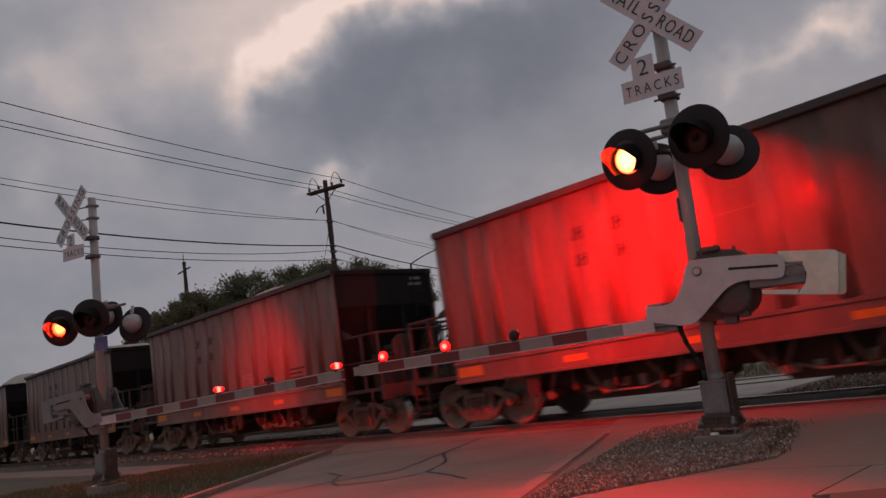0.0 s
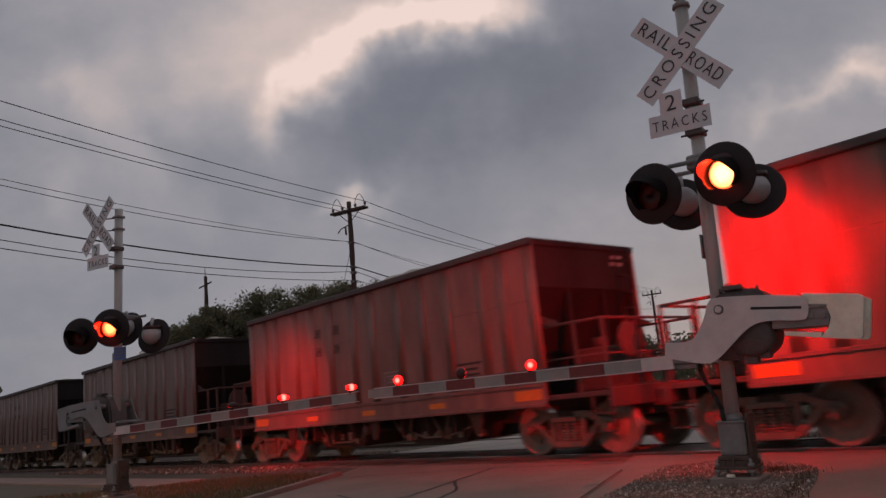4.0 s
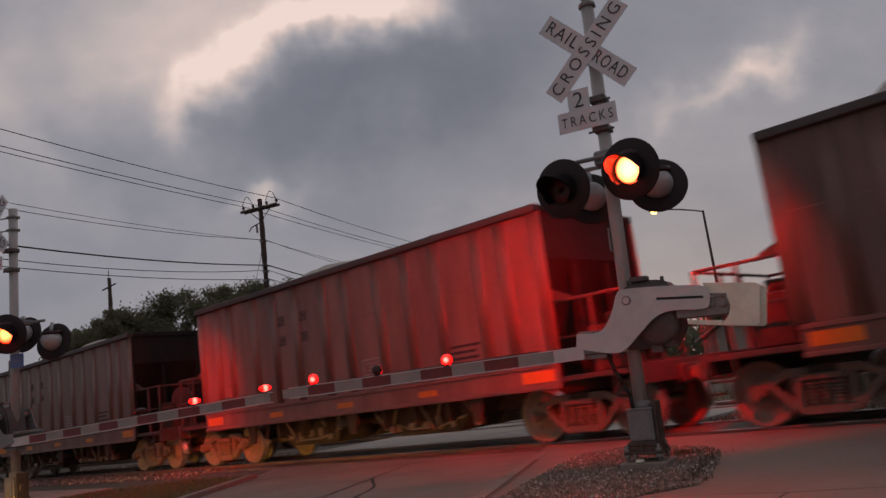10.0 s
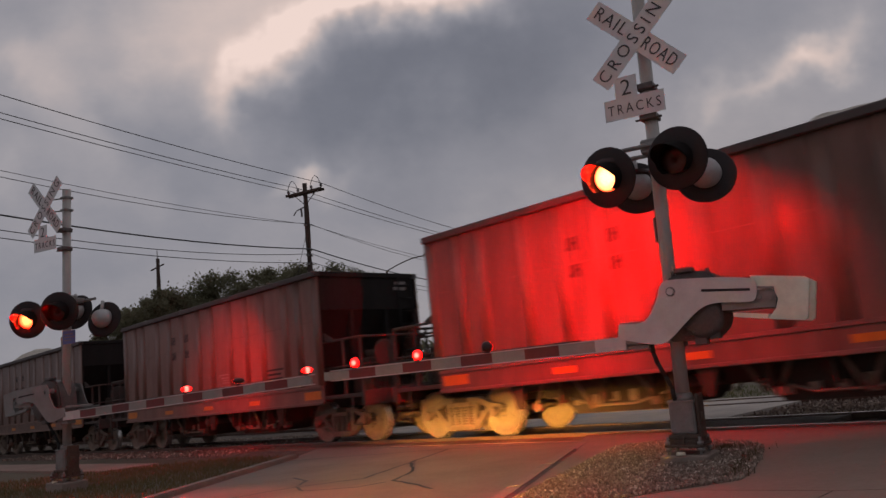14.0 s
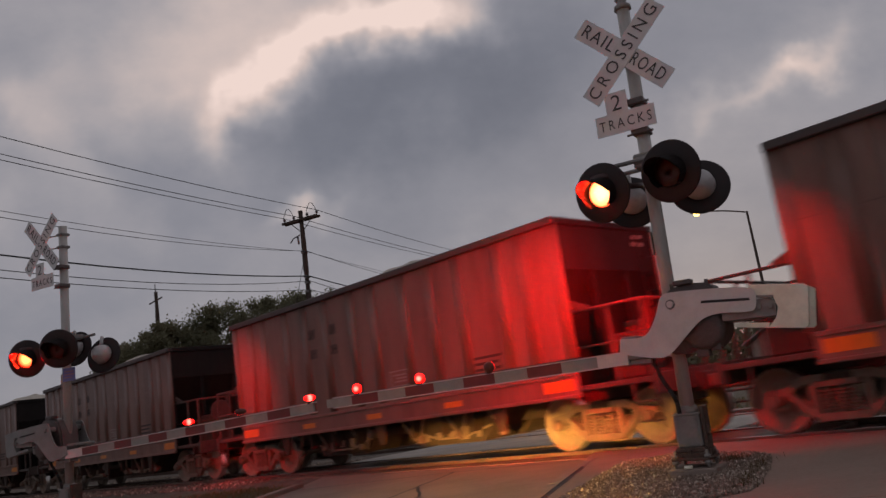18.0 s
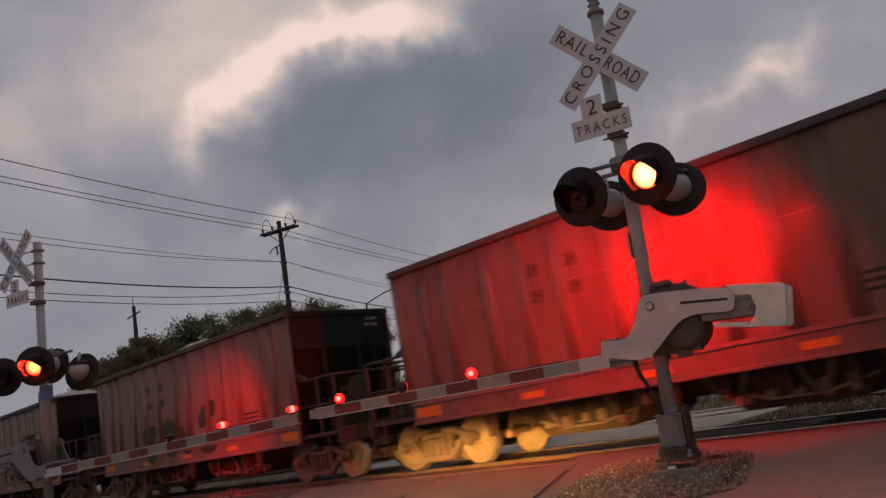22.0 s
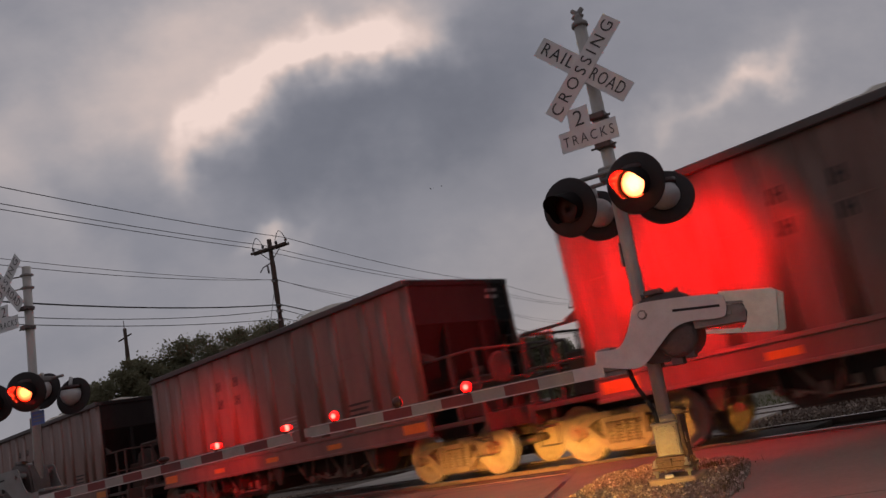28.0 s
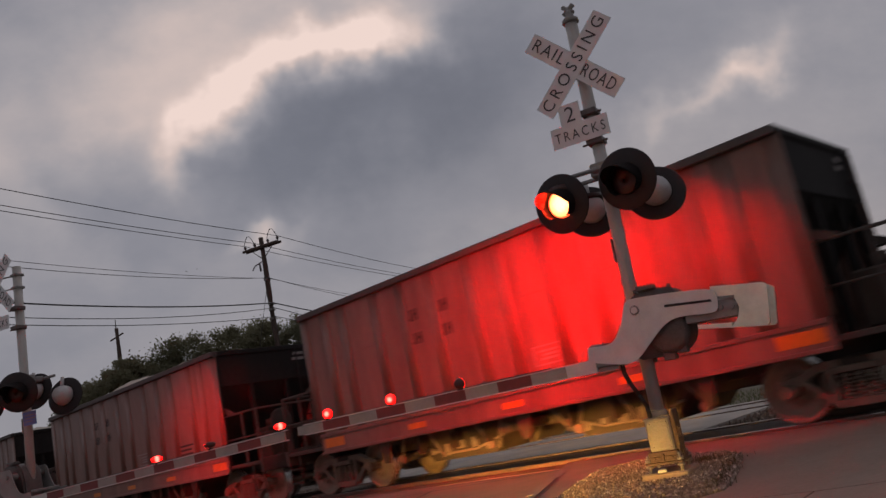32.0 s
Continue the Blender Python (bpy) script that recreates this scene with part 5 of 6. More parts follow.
def utility_pole(at, top, arms=True, comm=True, name="utility_pole"):
    th = thing(name, "dark weathered wooden utility pole with crossarm and insulators", "utility pole", Matrix.Translation(at) @ pose(0, 0, 0, 0, 0, math.degrees(math.atan2(LSIDE.y, LSIDE.x))))
    bm = bmesh.new()
    tube(bm, [(.02 * math.sin(i), .02 * math.cos(i * 1.7), -.3 + (top + .3) * i / 8) for i in range(9)], .19, 12, .12)
    part("pole_shaft", bm, "wood", th)
    if arms:
        for yy in (-.13, .13):
            bm = bmesh.new()
            box(bm, -1.1, 1.1, yy - .05, yy + .05, top - .55, top - .43, .01)
            part("crossarm", bm, "wood", th)
        ins = None
        for x in (-1.02, -.42, .42, 1.02):
            if ins is None:
                bm = bmesh.new()
                lathe(bm, [(.03, 0), (.03, .08), (.08, .1), (.05, .14), (.09, .16), (.05, .2), (.06, .24), (.03, .26)], 10, "Z")
                ins = part("insulator", bm, "insul", th)
                ins.location = (x, 0, top - .43)
            else:
                again(ins, th, pose(x, 0, top - .43))
        for x0, x1 in ((-1.02, -.42), (.42, 1.02)):
            bm = bmesh.new()
            pts = [(x0 + (x1 - x0) * k / 8, -.05, top - .15 + .42 * math.sin(math.pi * k / 8)) for k in range(9)]
            tube(bm, pts, .016)
            part("jumper", bm, "wire", th)
        bm = bmesh.new()
        rod(bm, (0, 0, top - 1.2), (-.55, -.05, top - 1.35), .03, seg=6)
        rod(bm, (-.55, -.05, top - 1.35), (-.75, -.05, top - 1.55), .03, seg=6)
        rod(bm, (-.3, 0, top - 1.3), (-.28, 0, top - 1.7), .05, seg=8)
        part("cutout", bm, "insul", th)
        for s in (-1, 1):
            bm = bmesh.new()
            rod(bm, (s * .7, 0, top - .5), (0, 0, top - 1.15), .02, seg=6)
            part("arm_brace", bm, "wood", th)
    if comm:
        for z in (top - 2.2, top - 3.45, top - 3.75, top - 4.2):
            bm = bmesh.new()
            rod(bm, (0, -.15, z), (0, .22, z), .035, seg=8)
            box(bm, -.07, .07, -.2, .2, z - .06, z + .05, .01)
            part("cable_bracket", bm, "castgrey", th)
    return th


def wires():
    for i, p in enumerate(POLES):
        if i:
            utility_pole(p, 11.9)
    for a, b in zip(POLES, POLES[1:]):
        for off, z, sag in ((-1.02, 11.73, .25), (-.42, 11.73, .3), (1.02, 11.73, .35)):
            wire("power_line", a + LSIDE * off + Vector((0, 0, z)), b + LSIDE * off + Vector((0, 0, z)), sag, .016, "thin dark power line between wooden poles")
        for z, sag, r in ((9.75, .75, .013), (9.72, .5, .011), (8.45, .7, .030), (8.2, .95, .016), (7.75, .75, .016)):
            wire("telephone_cable", a + Vector((0, 0, z)) + LSIDE * .15, b + Vector((0, 0, z)) + LSIDE * .15, sag, r, "dark telephone cable sagging between poles")
    wire("guy_wire", (-6.1, 39.5, 9.6), (-8.6, 38.6, 0), 0, .012, "thin steel guy wire of the pole")
    # plain pole farther off
    th = utility_pole(Vector((-18.1, 51.9, 0)), 11.2, False, False)
    bm = bmesh.new()
    rod(bm, (-.6, 0, 10.5), (.55, 0, 10.75), .05, seg=6)
    part("crossarm", bm, "wood", th)
    bm = bmesh.new()
    rod(bm, (0, 0, 11.1), (0, 0, 11.75), .03, seg=6)
    part("insulator", bm, "insul", th)


def street_lamp(at, z, reach, rise):
    th = thing("street_lamp", "lit sodium street lamp on a slim dark pole", "street lamp", Matrix.Translation((*at, 0)))
    bm = bmesh.new()
    rod(bm, (0, 0, -.2), (0, 0, z), .11, .06, 10)
    part("lamp_post", bm, "wood", th)
    bm = bmesh.new()
    pts = [(reach * k / 6, 0, z - .05 + rise * math.sin(k / 6 * math.pi / 2)) for k in range(7)]
    tube(bm, pts, .04)
    part("lamp_arm", bm, "wood", th)
    bm = bmesh.new()
    s = 1 if reach > 0 else -1
    box(bm, min(reach - s * .1, reach + s * .6), max(reach - s * .1, reach + s * .6), -.15, .15, z + rise - .06, z + rise + .08, .03)
    part("lamp_head", bm, "castgrey", th)
    bm = bmesh.new()
    lathe(bm, [(.01, -.24), (.1, -.22), (.17, -.14), (.18, -.05), (.15, .0)], 16, "Z", 0, (reach + s * .3, 0, z + rise))
    part("lamp_glass", bm, "street", th, "glowing yellow lamp glass")


def tree(at, height, width, seed, mat="leaf"):
    rnd = random.Random(seed)
    th = thing("tree", "leafy dark green broadleaf tree behind the tracks", "tree", Matrix.Translation((*at, 0)))
    bm = bmesh.new()
    rod(bm, (0, 0, -.2), (.1, 0, height * .35), .2, .13, 8)
    tips = []
    for k in range(9):
        a = k * 2.4 + rnd.uniform(-.4, .4)
        r = width * rnd.uniform(.35, .8)
        tip = Vector((r * math.cos(a), r * math.sin(a), height * rnd.uniform(.5, .86)))
        mid = Vector((tip.x * .45, tip.y * .45, height * rnd.uniform(.38, .5)))
        rod(bm, (.1, 0, height * rnd.uniform(.22, .34)), mid, .09, .06, 6)
        rod(bm, mid, tip, .06, .02, 5)
        tips.append(tip)
    part("trunk", bm, "bark", th)
    # crown of leaf clumps
    vs, fs = [], []
    clumps = tips + [Vector((rnd.gauss(0, width * .4), rnd.gauss(0, width * .4), height * rnd.uniform(.42, .93))) for _ in range(60)]
    for c in clumps:
        lim = math.sqrt(max(.06, 1 - ((c.z / height - .55) / .5) ** 2)) * width
        if c.xy.length > lim:
            c.xy = c.xy.normalized() * lim
        rad = rnd.uniform(.35, .8) * width * .42
        for _ in range(420):
            d = Vector((rnd.gauss(0, 1), rnd.gauss(0, 1), rnd.gauss(0, .8)))
            p = c + d * rad * .5
            s = rnd.uniform(.04, .095)
            u = Vector((rnd.gauss(0, 1), rnd.gauss(0, 1), rnd.gauss(0, 1))).normalized()
            w = u.orthogonal().normalized()
            i = len(vs)
            vs += [p - u * s, p + w * s * .6, p + u * s, p - w * s * .6]
            fs.append((i, i + 1, i + 2, i + 3))
    me = bpy.data.meshes.new("crown")
    me.from_pydata([tuple(v) for v in vs], [], fs)
    me.materials.append(MAT[mat])
    ob = new("crown", me)
    ob.parent = th
    return th


def far_woods():
    """A belt of distant trees along the horizon."""
    rnd = random.Random(9)
    vs, fs = [], []
    for k in range(620):
        a = radians(-75 + 150 * k / 620)
        d = rnd.uniform(95, 130)
        h = rnd.uniform(4.0, 7.0) + 1.5 * math.sin(k * .21)
        c = Vector((-d * math.sin(a), d * math.cos(a), 0))
        for _ in range(110):
            p = c + Vector((rnd.gauss(0, 1.6), rnd.gauss(0, 1.6), h * rnd.random()))
            s = rnd.uniform(.25, .55)
            u = Vector((rnd.gauss(0, 1), rnd.gauss(0, 1), rnd.gauss(0, 1))).normalized()
            w = u.orthogonal().normalized()
            i = len(vs)
            vs += [p - u * s, p + w * s * .7, p + u * s, p - w * s * .7]
            fs.append((i, i + 1, i + 2, i + 3))
    me = bpy.data.meshes.new("far_woods")
    me.from_pydata([tuple(v) for v in vs], [], fs)
    me.materials.append(MAT["leaf"])
    tagged(new("far_woods", me), "belt of dark distant trees along the horizon", "trees", kind="stuff")


def house(at, turn, w, d, eave, ridge, lit):
    th = thing("house", "low single-storey house with a pale shingle roof and lit windows", "house", Matrix.Translation((*at, 0)) @ pose(0, 0, 0, 0, 0, turn))
    bm = bmesh.new()
    box(bm, -w / 2, w / 2, -d / 2, d / 2, -.3, eave)
    part("wall", bm, "wall", th)
    bm = bmesh.new()
    o = .5
    pts = [(-d / 2 - o, eave - .05), (0, ridge), (d / 2 + o, eave - .05), (d / 2 + o, eave + .08), (0, ridge + .15), (-d / 2 - o, eave + .08)]
    vs = [[bm.verts.new((x, y, z)) for y, z in pts] for x in (-w / 2 - o, w / 2 + o)]
    for i in range(6):
        bm.faces.new((vs[0][i], vs[0][(i + 1) % 6], vs[1][(i + 1) % 6], vs[1][i]))
    bm.faces.new(vs[0]), bm.faces.new(vs[1][::-1])
    bmesh.ops.recalc_face_normals(bm, faces=bm.faces)
    part("roof", bm, "roof", th)
    for s in (-1, 1):
        bm = bmesh.new()
        g = [bm.verts.new((s * w / 2, y, z)) for y, z in ((-d / 2, eave), (d / 2, eave), (0, ridge))]
        bm.faces.new(g)
        part("gable", bm, "wall", th)
    for x, z0, z1, ww, on in lit:
        bm = bmesh.new()
        for a, b, c, e in ((x - ww / 2 - .08, x + ww / 2 + .08, z1, z1 + .08), (x - ww / 2 - .08, x + ww / 2 + .08, z0 - .08, z0), (x - ww / 2 - .08, x - ww / 2, z0, z1), (x + ww / 2, x + ww / 2 + .08, z0, z1), (x - .03, x + .03, z0, z1)):
            box(bm, a, b, -d / 2 - .06, -d / 2 + .01, c, e)
        wf = part("window_frame", bm, "vanpaint", th)
        bm = bmesh.new()
        box(bm, x - ww / 2, x + ww / 2, -d / 2 - .03, -d / 2 - .005, z0, z1)
        part("pane", bm, "warm" if on else "glass", th)


def van(at, turn):
    th = thing("van", "white parked van in front of the house", "van", Matrix.Translation((*at, 0)) @ pose(0, 0, 0, 0, 0, turn))
    bm = bmesh.new()
    prof = smooth_outline([(-2.5, .4), (2.5, .4), (2.55, 1.0), (1.9, 1.15), (1.3, 1.95), (-2.4, 2.05), (-2.55, 1.0)], 1)
    plate(bm, prof, -.95, .95)
    part("van_body", bm, "vanpaint", th)
    for y in (-.96, .96):
        bm = bmesh.new()
        plate(bm, [(-2.2, 1.2), (1.5, 1.2), (1.15, 1.8), (-2.2, 1.85)], y - .01, y + .01)
        part("side_window", bm, "glass", th)
        for x in (-1.6, 1.6):
            bm = bmesh.new()
            lathe(bm, [(.1, y - .1), (.33, y - .1), (.36, y - .05), (.36, y + .08), (.3, y + .1)], 16, "Y", 0, (x, 0, .36))
            part("wheel", bm, "rubber", th)
    bm = bmesh.new()
    plate(bm, [(1.92, 1.2), (1.35, 1.9), (1.4, 1.92), (1.97, 1.2)], -.8, .8)
    part("windscreen", bm, "glass", th)


wires()
street_lamp((-2.9, 50), 8.55, 2.5, .75)
street_lamp((17.45, 41.5), 8.95, -2.4, .35)
street_lamp((45.5, 78.8), 5.1, -1.8, .3)
for i, (x, y, h, w) in enumerate([(-17.2, 42.4, 5.8, 1.6), (-15.8, 42.9, 6.8, 1.9), (-14.2, 43.2, 7.6, 2.0), (-12.4, 44, 8.2, 2.1), (-10.2, 44.6, 8.6, 2.2), (-8.2, 45.4, 8.9, 2.2), (-6.0, 46, 8.3, 2.2), (-3.6, 46.6, 7.6, 2.2), (3.2, 44, 5.0, 1.6), (6.6, 47.5, 5.4, 1.9), (9.0, 50, 5.0, 1.8), (31, 72, 6.2, 2.6), (36, 72, 6.4, 3.0), (40, 70, 6.0, 2.8), (44, 66, 6.6, 3.0), (41, 52, 6.8, 2.8)]):
    tree((x, y), h + (.4 if i < 8 else 0), w, 20 + i, "leaf2" if i % 3 else "leaf")
far_woods()
house((31.5, 65), 20, 9.5, 7, 2.5, 3.9, ((-3.4, .9, 2.1, 1.1, True), (-1.2, 1.0, 2.1, 1.4, True), (2.2, .9, 2.0, 1.2, False)))
house((36.5, 54), 30, 9, 7, 2.9, 4.6, ((-2.8, 1.0, 2.2, 1.3, True), (1.5, 1.0, 2.2, 1.3, False)))
van((32.3, 58.5), 25)


# ---- gravel, grass, weeds ----
def stones(name, outline, count, size, mat, label, z, seed, heap=0.0):
    """Loose stones strewn inside an outline."""
    rnd = random.Random(seed)
    def inside(x, y):
        hit = False
        for i, p in enumerate(outline):
            q = outline[i - 1]
            if (p[1] > y) != (q[1] > y) and x < (q[0] - p[0]) * (y - p[1]) / (q[1] - p[1]) + p[0]:
                hit = not hit
        return hit
    xs, ys = [p[0] for p in outline], [p[1] for p in outline]
    vs, fs = [], []
    n = 0
    while n < count:
        x, y = rnd.uniform(min(xs), max(xs)), rnd.uniform(min(ys), max(ys))
        if not inside(x, y):
            continue
        n += 1
        s = size * rnd.uniform(.5, 1.5)
        q = Euler((rnd.uniform(0, 6), rnd.uniform(0, 6), rnd.uniform(0, 6))).to_matrix()
        i = len(vs)
        for p in ((1, 0, 0), (-1, 0, 0), (0, .8, 0), (0, -.8, 0), (0, 0, .65), (0, 0, -.65)):
            v = q @ (Vector(p) * s * rnd.uniform(.75, 1.2))
            vs.append((x + v.x, y + v.y, z + heap * rnd.random() + v.z))
        for a, b, c in ((0, 2, 4), (2, 1, 4), (1, 3, 4), (3, 0, 4), (2, 0, 5), (1, 2, 5), (3, 1, 5), (0, 3, 5)):
            fs.append((i + a, i + b, i + c))
    me = bpy.data.meshes.new(name)
    me.from_pydata(vs, [], fs)
    me.materials.append(MAT[mat])
    return tagged(new(name, me), label, "gravel", kind="stuff")


def island_material():
    """Gravel whose stones differ one from another."""
    m = MAT["gravel"]
    nt = m.node_tree
    b = nt.nodes["Principled BSDF"]
    geo = nt.nodes.new("ShaderNodeNewGeometry")
    ramp = nt.nodes.new("ShaderNodeValToRGB")
    nt.links.new(geo.outputs["Random Per Island"], ramp.inputs[0])
    el = ramp.color_ramp.elements
    el[0].color, el[1].color = (0.14, 0.1, 0.075, 1), (0.62, 0.52, 0.43, 1)
    for p, c in ((.35, (0.19, 0.13, 0.1, 1)), (.6, (0.26, 0.185, 0.145, 1)), (.9, (0.36, 0.28, 0.22, 1))):
        e = el.new(p)
        e.color = c
    nt.links.new(ramp.outputs[0], b.inputs["Base Color"])


def blades(name, spots, height, mat, label, category, seed, width=.006, lean=.5):
    rnd = random.Random(seed)
    vs, fs = [], []
    for x, y, z in spots:
        h = height * rnd.uniform(.4, 1.25)
        a = rnd.uniform(0, math.tau)
        d = Vector((math.cos(a), math.sin(a), 0))
        w = Vector((-d.y, d.x, 0)) * width * rnd.uniform(.7, 1.4)
        base = Vector((x, y, z))
        k = rnd.uniform(.05, lean) * h
        mid, tip = base + d * k * .4 + Vector((0, 0, h * .6)), base + d * k + Vector((0, 0, h))
        i = len(vs)
        vs += [tuple(base - w), tuple(base + w), tuple(mid + w * .7), tuple(mid - w * .7), tuple(tip)]
        fs += [(i, i + 1, i + 2, i + 3), (i + 3, i + 2, i + 4)]
    me = bpy.data.meshes.new(name)
    me.from_pydata(vs, [], fs)
    me.materials.append(MAT[mat])
    return tagged(new(name, me), label, category, kind="stuff")


island_material()
BED = [(.18, 6.05), (1.1, 6.3), (1.7, 6.45), (2.3, 6.6), (2.5, 6.9), (3.0, 7.9), (3.31, 8.64), (3.35, 9.2), (3.05, 9.9), (2.7, 10.35), (2.08, 10.3), (1.3, 8.6), (.52, 6.94)]
bm = bmesh.new()
slab(bm, BED, -.1, .024)
tagged(part("gravel_bed", bm, "gravelsoil"), "earth under the gravel beside the kerb", "gravel bed", kind="structure")
stones("gravel", BED, 12000, .019, "gravel", "coarse mixed gravel round the signal's foot", .027, 3, .012)
rnd = random.Random(11)
TRACKSIDE = [tuple(tplace(s, n).xy) for s, n in ((-12, TRACK - 2.2), (3.1, TRACK - 1.7), (3.1, TRACK + 3.2), (-12, TRACK + 3.2))]
stones("ballast_stone", TRACKSIDE, 9000, .035, "gravel", "loose ballast stones beside the rails", -.055, 4, .03)
BETWEEN = [tuple(tplace(s, n).xy) for s, n in ((3.1, TRACK + .85), (6.25, TRACK + .85), (6.25, TRACK2 + 2.4), (-4, TRACK2 + 2.4), (-4, TRACK + 3.2), (3.1, TRACK + 3.2))]
stones("ballast_stone", BETWEEN, 6000, .04, "gravel", "loose ballast stones between the two tracks", -.045, 12, .04)
LEFTSIDE = [tuple(tplace(s, n).xy) for s, n in ((16.6, TRACK - 2.1), (34, TRACK - 2.1), (34, TRACK + 2.4), (16.6, TRACK + 2.4))]
stones("ballast_stone", LEFTSIDE, 7000, .035, "gravel", "loose ballast stones beside the rails", -.055, 5, .03)

# dry weeds at the signal's foot and along the bed's edge
spots = []
for _ in range(450):
    a, r = rnd.uniform(0, math.tau), abs(rnd.gauss(0, .13))
    spots.append((2.95 + r * math.cos(a) * 1.4, 8.75 + r * math.sin(a) * 1.6, .02))
for _ in range(350):
    f = rnd.random()
    spots.append((2.25 + .85 * f + rnd.gauss(0, .05), 6.7 + 1.6 * f + rnd.gauss(0, .05), .02))
blades("weeds", spots, .06, "drygrass", "brown dry weeds beside the gravel bed", "weeds", 6, .004)
# grass on the near corner
VERGE = [(2.0, 4.95), (3.0, 4.72), (4.9, 3.8), (8.0, 1.6), (3.5, -3.0), (.6, 1.0), (1.4, 3.9)]
bm = bmesh.new()
slab(bm, VERGE, -.15, .024)
tagged(part("verge", bm, "soil"), "grassy verge beside the pavement", "verge", kind="structure")
spots = []
while len(spots) < 9000:
    x, y = rnd.uniform(1.2, 4.6), rnd.uniform(3.4, 5.3)
    if x > 2.25 + .1 * math.sin(y * 8) and y < 4.72 - (x - 1.95) * .28 + .05 * math.sin(x * 9) and y > 3.4:
        spots.append((x, y, .02))
blades("grass", spots, .085, "grass", "short rough grass on the near corner", "grass", 7, .004)
# far verge, between the road and the path
spots = []
while len(spots) < 26000:
    s, y = rnd.uniform(0, 1), rnd.uniform(7, 17.5)
    x = lkerb_x(y) - .2 - 7.5 * s
    p = Vector((x, y, 0))
    if p.dot(ACROSS) < TRACK - 2.4 and not (TRACK - 4.6 < p.dot(ACROSS) < TRACK - 3.3 and p.dot(ALONG) > 17.5):
        spots.append((x, y, -.06))
blades("grass", spots, .07, "vergegrass", "short dry grass on the verge by the far signal", "grass", 8, .007)
spots = []
for _ in range(16000):
    p = tplace(rnd.uniform(-14, 40), TRACK2 + rnd.uniform(2.5, 9))
    if -3.5 < p.x - (p.y - 24) * .35 < 3.2:
        continue
    spots.append((p.x, p.y, -.08))
blades("grass", spots, .09, "grass", "rough green grass beyond the second track", "grass", 9, .01)


# ---- a car waiting behind, whose dipped headlamps light the wheels ----
def waiting_car():
    th = thing("waiting_car", "dark car on the road with dipped headlamps lit", "car")
    bm = bmesh.new()
    prof = smooth_outline([(-4.3, .35), (0, .35), (.08, .62), (-.1, .86), (-1.1, .98), (-1.9, 1.45), (-3.6, 1.45), (-4.3, 1.0)], 1)
    a = [bm.verts.new((-.88, x, z)) for x, z in prof]
    b = [bm.verts.new((.88, x, z)) for x, z in prof]
    bm.faces.new(a), bm.faces.new(b[::-1])
    for i in range(len(a)):
        bm.faces.new((a[i], b[i], b[(i + 1) % len(a)], a[(i + 1) % len(a)]))
    bmesh.ops.recalc_face_normals(bm, faces=bm.faces)
    part("car_body", bm, "black", th)
    bm = bmesh.new()
    for x0, x1, zz, z1 in ((-1.16, -1.84, 1.0, 1.44),):
        q = [bm.verts.new(c) for c in ((-.72, x0 + .02, zz + .02), (.72, x0 + .02, zz + .02), (.66, x1 + .02, z1 + .02), (-.66, x1 + .02, z1 + .02))]
        bm.faces.new(q)
    part("windscreen", bm, "glass", th)
    for x in (-.8, .8):
        for y in (-.85, -3.45):
            bm = bmesh.new()
            lathe(bm, [(.12, x - .1), (.29, x - .1), (.31, x - .05), (.31, x + .05), (.29, x + .1), (.12, x + .1)], 18, "X", 0, (0, y, .31))
            part("wheel", bm, "rubber", th)
    for x in (-.62, .62):
        hl = new("headlamp")
        hl.parent, hl.location = th, (x, .1, .68)
        hl.rotation_euler = (radians(-1.25), 0, 0)
        bm = bmesh.new()
        box(bm, -.055, .055, -.02, .56, .006, .012)
        box(bm, -.055, .055, -.03, -.02, -.07, .012)
        for s in (-1, 1):
            box(bm, s * .055 - .004, s * .055 + .004, -.03, .56, -.07, .012)
        box(bm, -.055, .055, .0, .5, -.062, -.056)
        part("beam_shield", bm, "black", hl)
        bm = bmesh.new()
        box(bm, -.03, .03, -.018, -.012, -.010, .002)
        part("headlamp_bulb", bm, "head", hl, "glowing warm white bulb strip")
    return th


CARB = waiting_car()


# ---- two birds crossing the sky ----
def bird(size):
    th = thing("bird", "small dark bird in flight under the clouds", "bird", group="pair of birds")
    bm = bmesh.new()
    lathe(bm, [(.002, -.5), (.05, -.38), (.11, -.12), (.12, .08), (.07, .3), (.05, .42), (.012, .5)], 12, "Y")
    plate(bm, [(-.09, -.0), (.09, .0), (.02, .06), (-.02, .06)], -.72, -.42)
    bmesh.ops.scale(bm, verts=bm.verts, vec=(size,) * 3)
    part("body", bm, "bird", th)
    for q in (-1, 1):
        bm = bmesh.new()
        out = [(.05, .2), (.45, .26), (.95, .02), (.5, -.02), (.05, -.16)]
        top = [bm.verts.new((q * x, y, .02 + x * .32)) for x, y in out]
        low = [bm.verts.new((q * x, y, x * .32)) for x, y in out]
        for k in range(5):
            bm.faces.new((top[k], top[(k + 1) % 5], low[(k + 1) % 5], low[k]))
        bm.faces.new(top), bm.faces.new(low[::-1])
        bmesh.ops.recalc_face_normals(bm, faces=bm.faces)
        bmesh.ops.scale(bm, verts=bm.verts, vec=(size,) * 3)
        part("wing", bm, "bird", th)
    return th


BIRDS = [(bird(.3), (0, 0, 0)), (bird(.28), (1.35, .3, .2))]


# ---- motion ----
FLASH, SHIFT = 1.1905, 0.7935
LEFT_ON = 0.605


def beat(t):
    """The relay keeps a little clear of the full seconds."""
    r = round(t)
    return r + math.copysign(max(abs(t - r), .05), t - r)


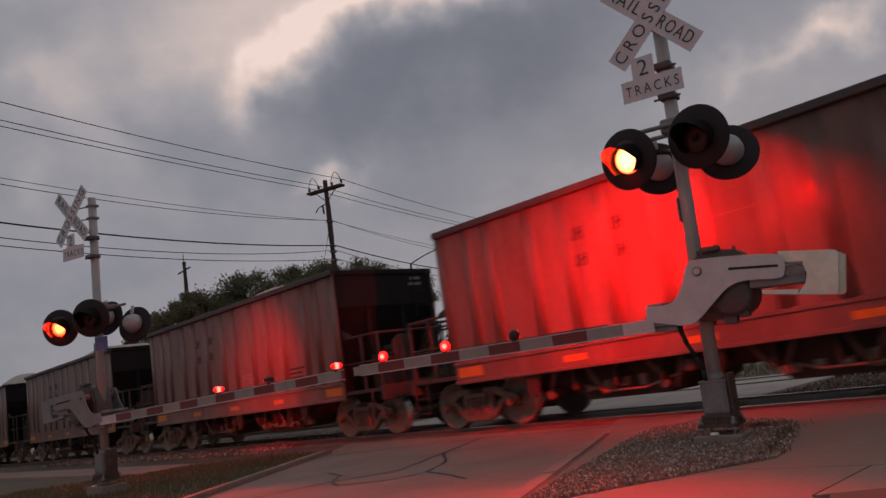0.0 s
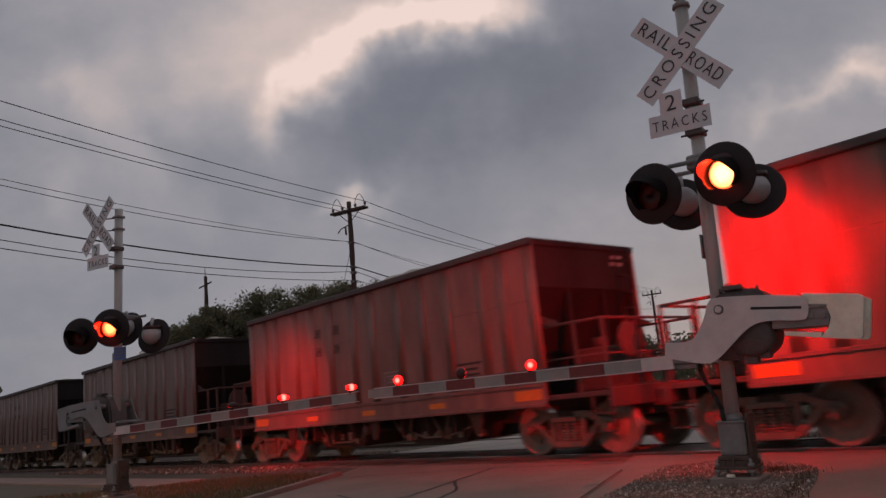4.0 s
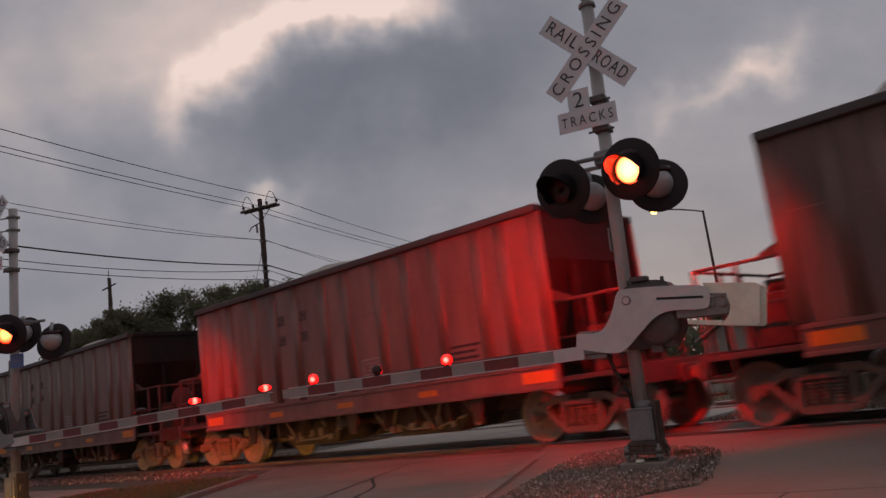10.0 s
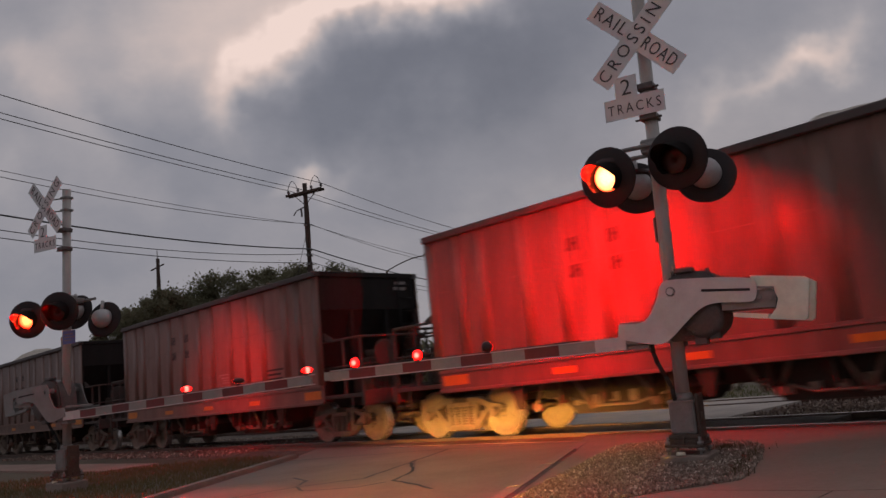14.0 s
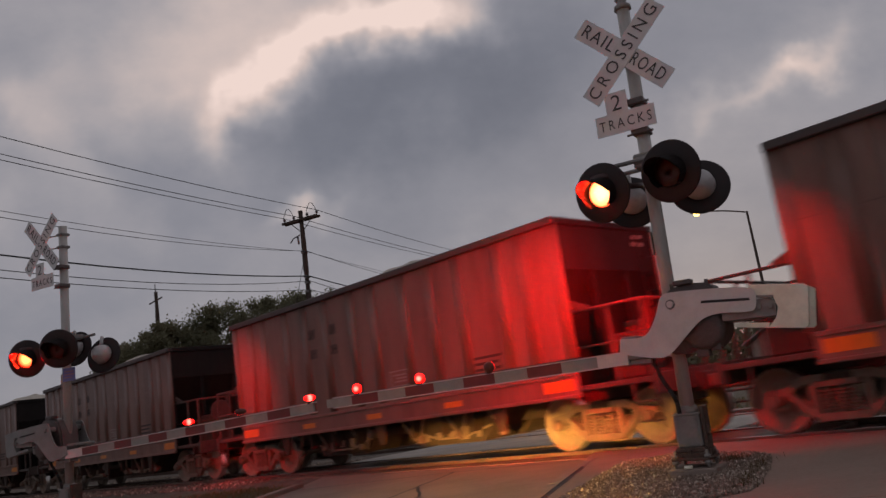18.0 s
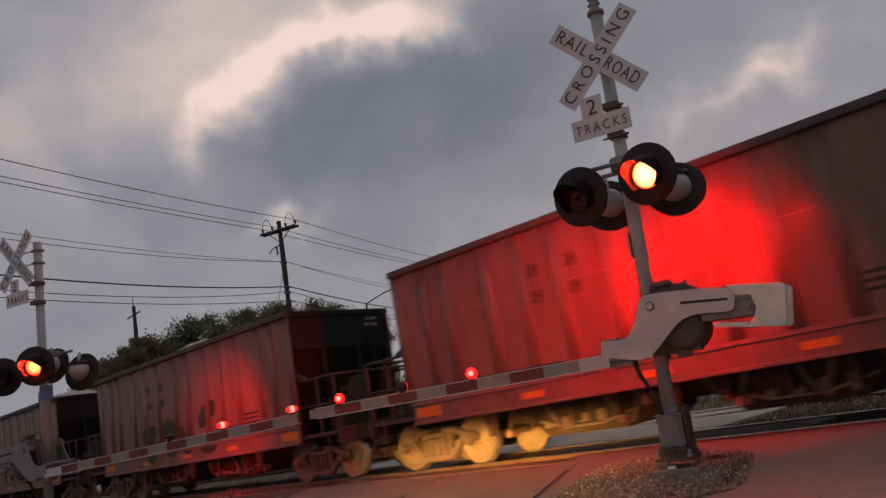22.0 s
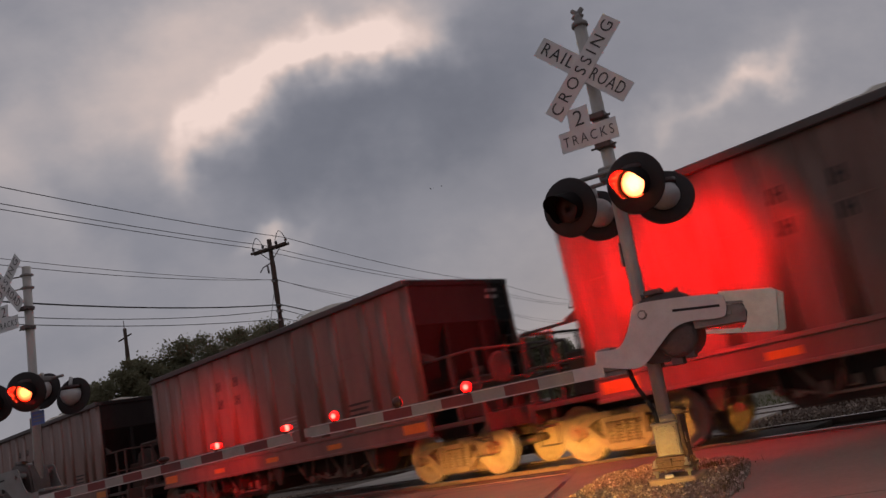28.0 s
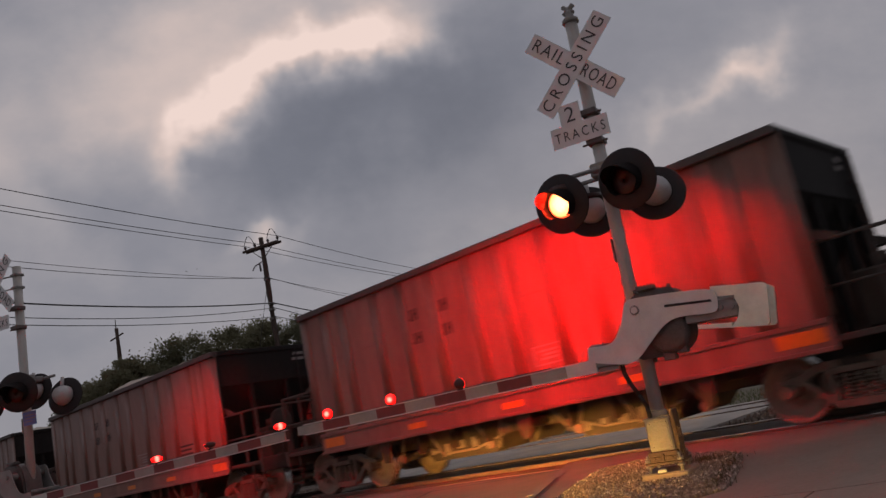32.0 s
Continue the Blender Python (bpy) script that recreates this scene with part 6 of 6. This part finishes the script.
def lit_spans():
    """The spans, in seconds, over which the left lamps are lit."""
    out, t = [], SHIFT - 2 * FLASH
    while t < 33:
        out.append((beat(t), beat(t + LEFT_ON)))
        t += FLASH
    return out


def swing_rows(rest, lit_pose, spans, steps):
    """Rows that swing a piece from its rest to its lit pose over each span."""
    rows, d = [], 1 / 30
    now = lambda t: any(a <= t < b for a, b in spans)
    rows.append((0, lit_pose(1.0 if now(0) else 0.0)))
    for a, b in spans:
        for t, f0, f1 in ((a, 0.0, 1.0), (b, 1.0, 0.0)):
            if d * steps < t < 32 - d * (steps + 1):
                for k in range(steps + 1):
                    rows.append((t + (k - steps / 2) * d, lit_pose(f0 + (f1 - f0) * k / steps)))
    rows.append((32, lit_pose(1.0 if now(32) else 0.0)))
    return rows


def motions():
    left = lit_spans()
    right = [(p[1], q[0]) for p, q in zip(left, left[1:])]
    for side, spans in (("left", left), ("right", right)):
        for flap, on, lag in FLAPS:
            if on == side:
                walk(flap, swing_rows(0, lambda f: pose(0, -.045, .15, 74 * f, 0, 0), [(a + lag, b + lag) for a, b in spans], 1))
        for r in ROTORS[side]:
            walk(r, swing_rows(0, lambda f: pose(0, 0, .065, 0, 0, 180 * (1 - f)), spans, 3))
    # the waiting car drives up from far behind and stops
    walk(CARB, [(t, pose(x, y, -.02, 0, 0, rz)) for t, x, y, rz in ((0, -46.3, -141, -9), (4, -35, -104, -9), (8, -22.9, -64.3, -9.5), (10, -14.2, -35.8, -11.5), (12, -8.3, -16.5, -13.5), (13, -6.4, -10.3, -15.5), (14, -5.5, -7.4, -16.7), (15, -5.4, -7, -17), (21, -5.4, -7, -17), (23, -5.4, -7, -17.4), (26, -5.3, -6.9, -19.2), (32, -5.3, -6.9, -19.4))])
    for b, (dx, dy, dz) in BIRDS:
        walk(b, [(t, pose(247.2 - 8.613 * t + dx, -49.2 + 5.051 * t + dy, 27.2 + .061 * t + dz, 0, 0, 59.6)) for t in range(33)])
    for k, car in CARS.items():
        walk(car, [(t, car_pose(k, t)) for t in range(33)])
        # the wheels turn while the car is near the crossing
        t0 = t1 = None
        for i in range(0, 321):
            s = rail_s(i / 10) + PITCH * k
            if -8 < s < 62:
                t0 = i / 10 if t0 is None else t0
                t1 = i / 10
        if t0 is None or t1 - t0 < .3:
            continue
        n = int((t1 - t0) / (2 / 30))
        times = [0] * (t0 > 0.05) + [t0 + j * 2 / 30 for j in range(n)] + [32] * (t0 + n * 2 / 30 < 31.95)
        for w in car.children_recursive:
            if w.name.startswith("wheelset"):
                x = w.location.x
                a0 = rail_s(t0)
                walk(w, [(t, pose(x, 0, 0, 0, math.degrees((rail_s(min(max(t, t0), t0 + (n - 1) * 2 / 30)) - a0) / WHEEL_R), 0)) for t in times])


motions()
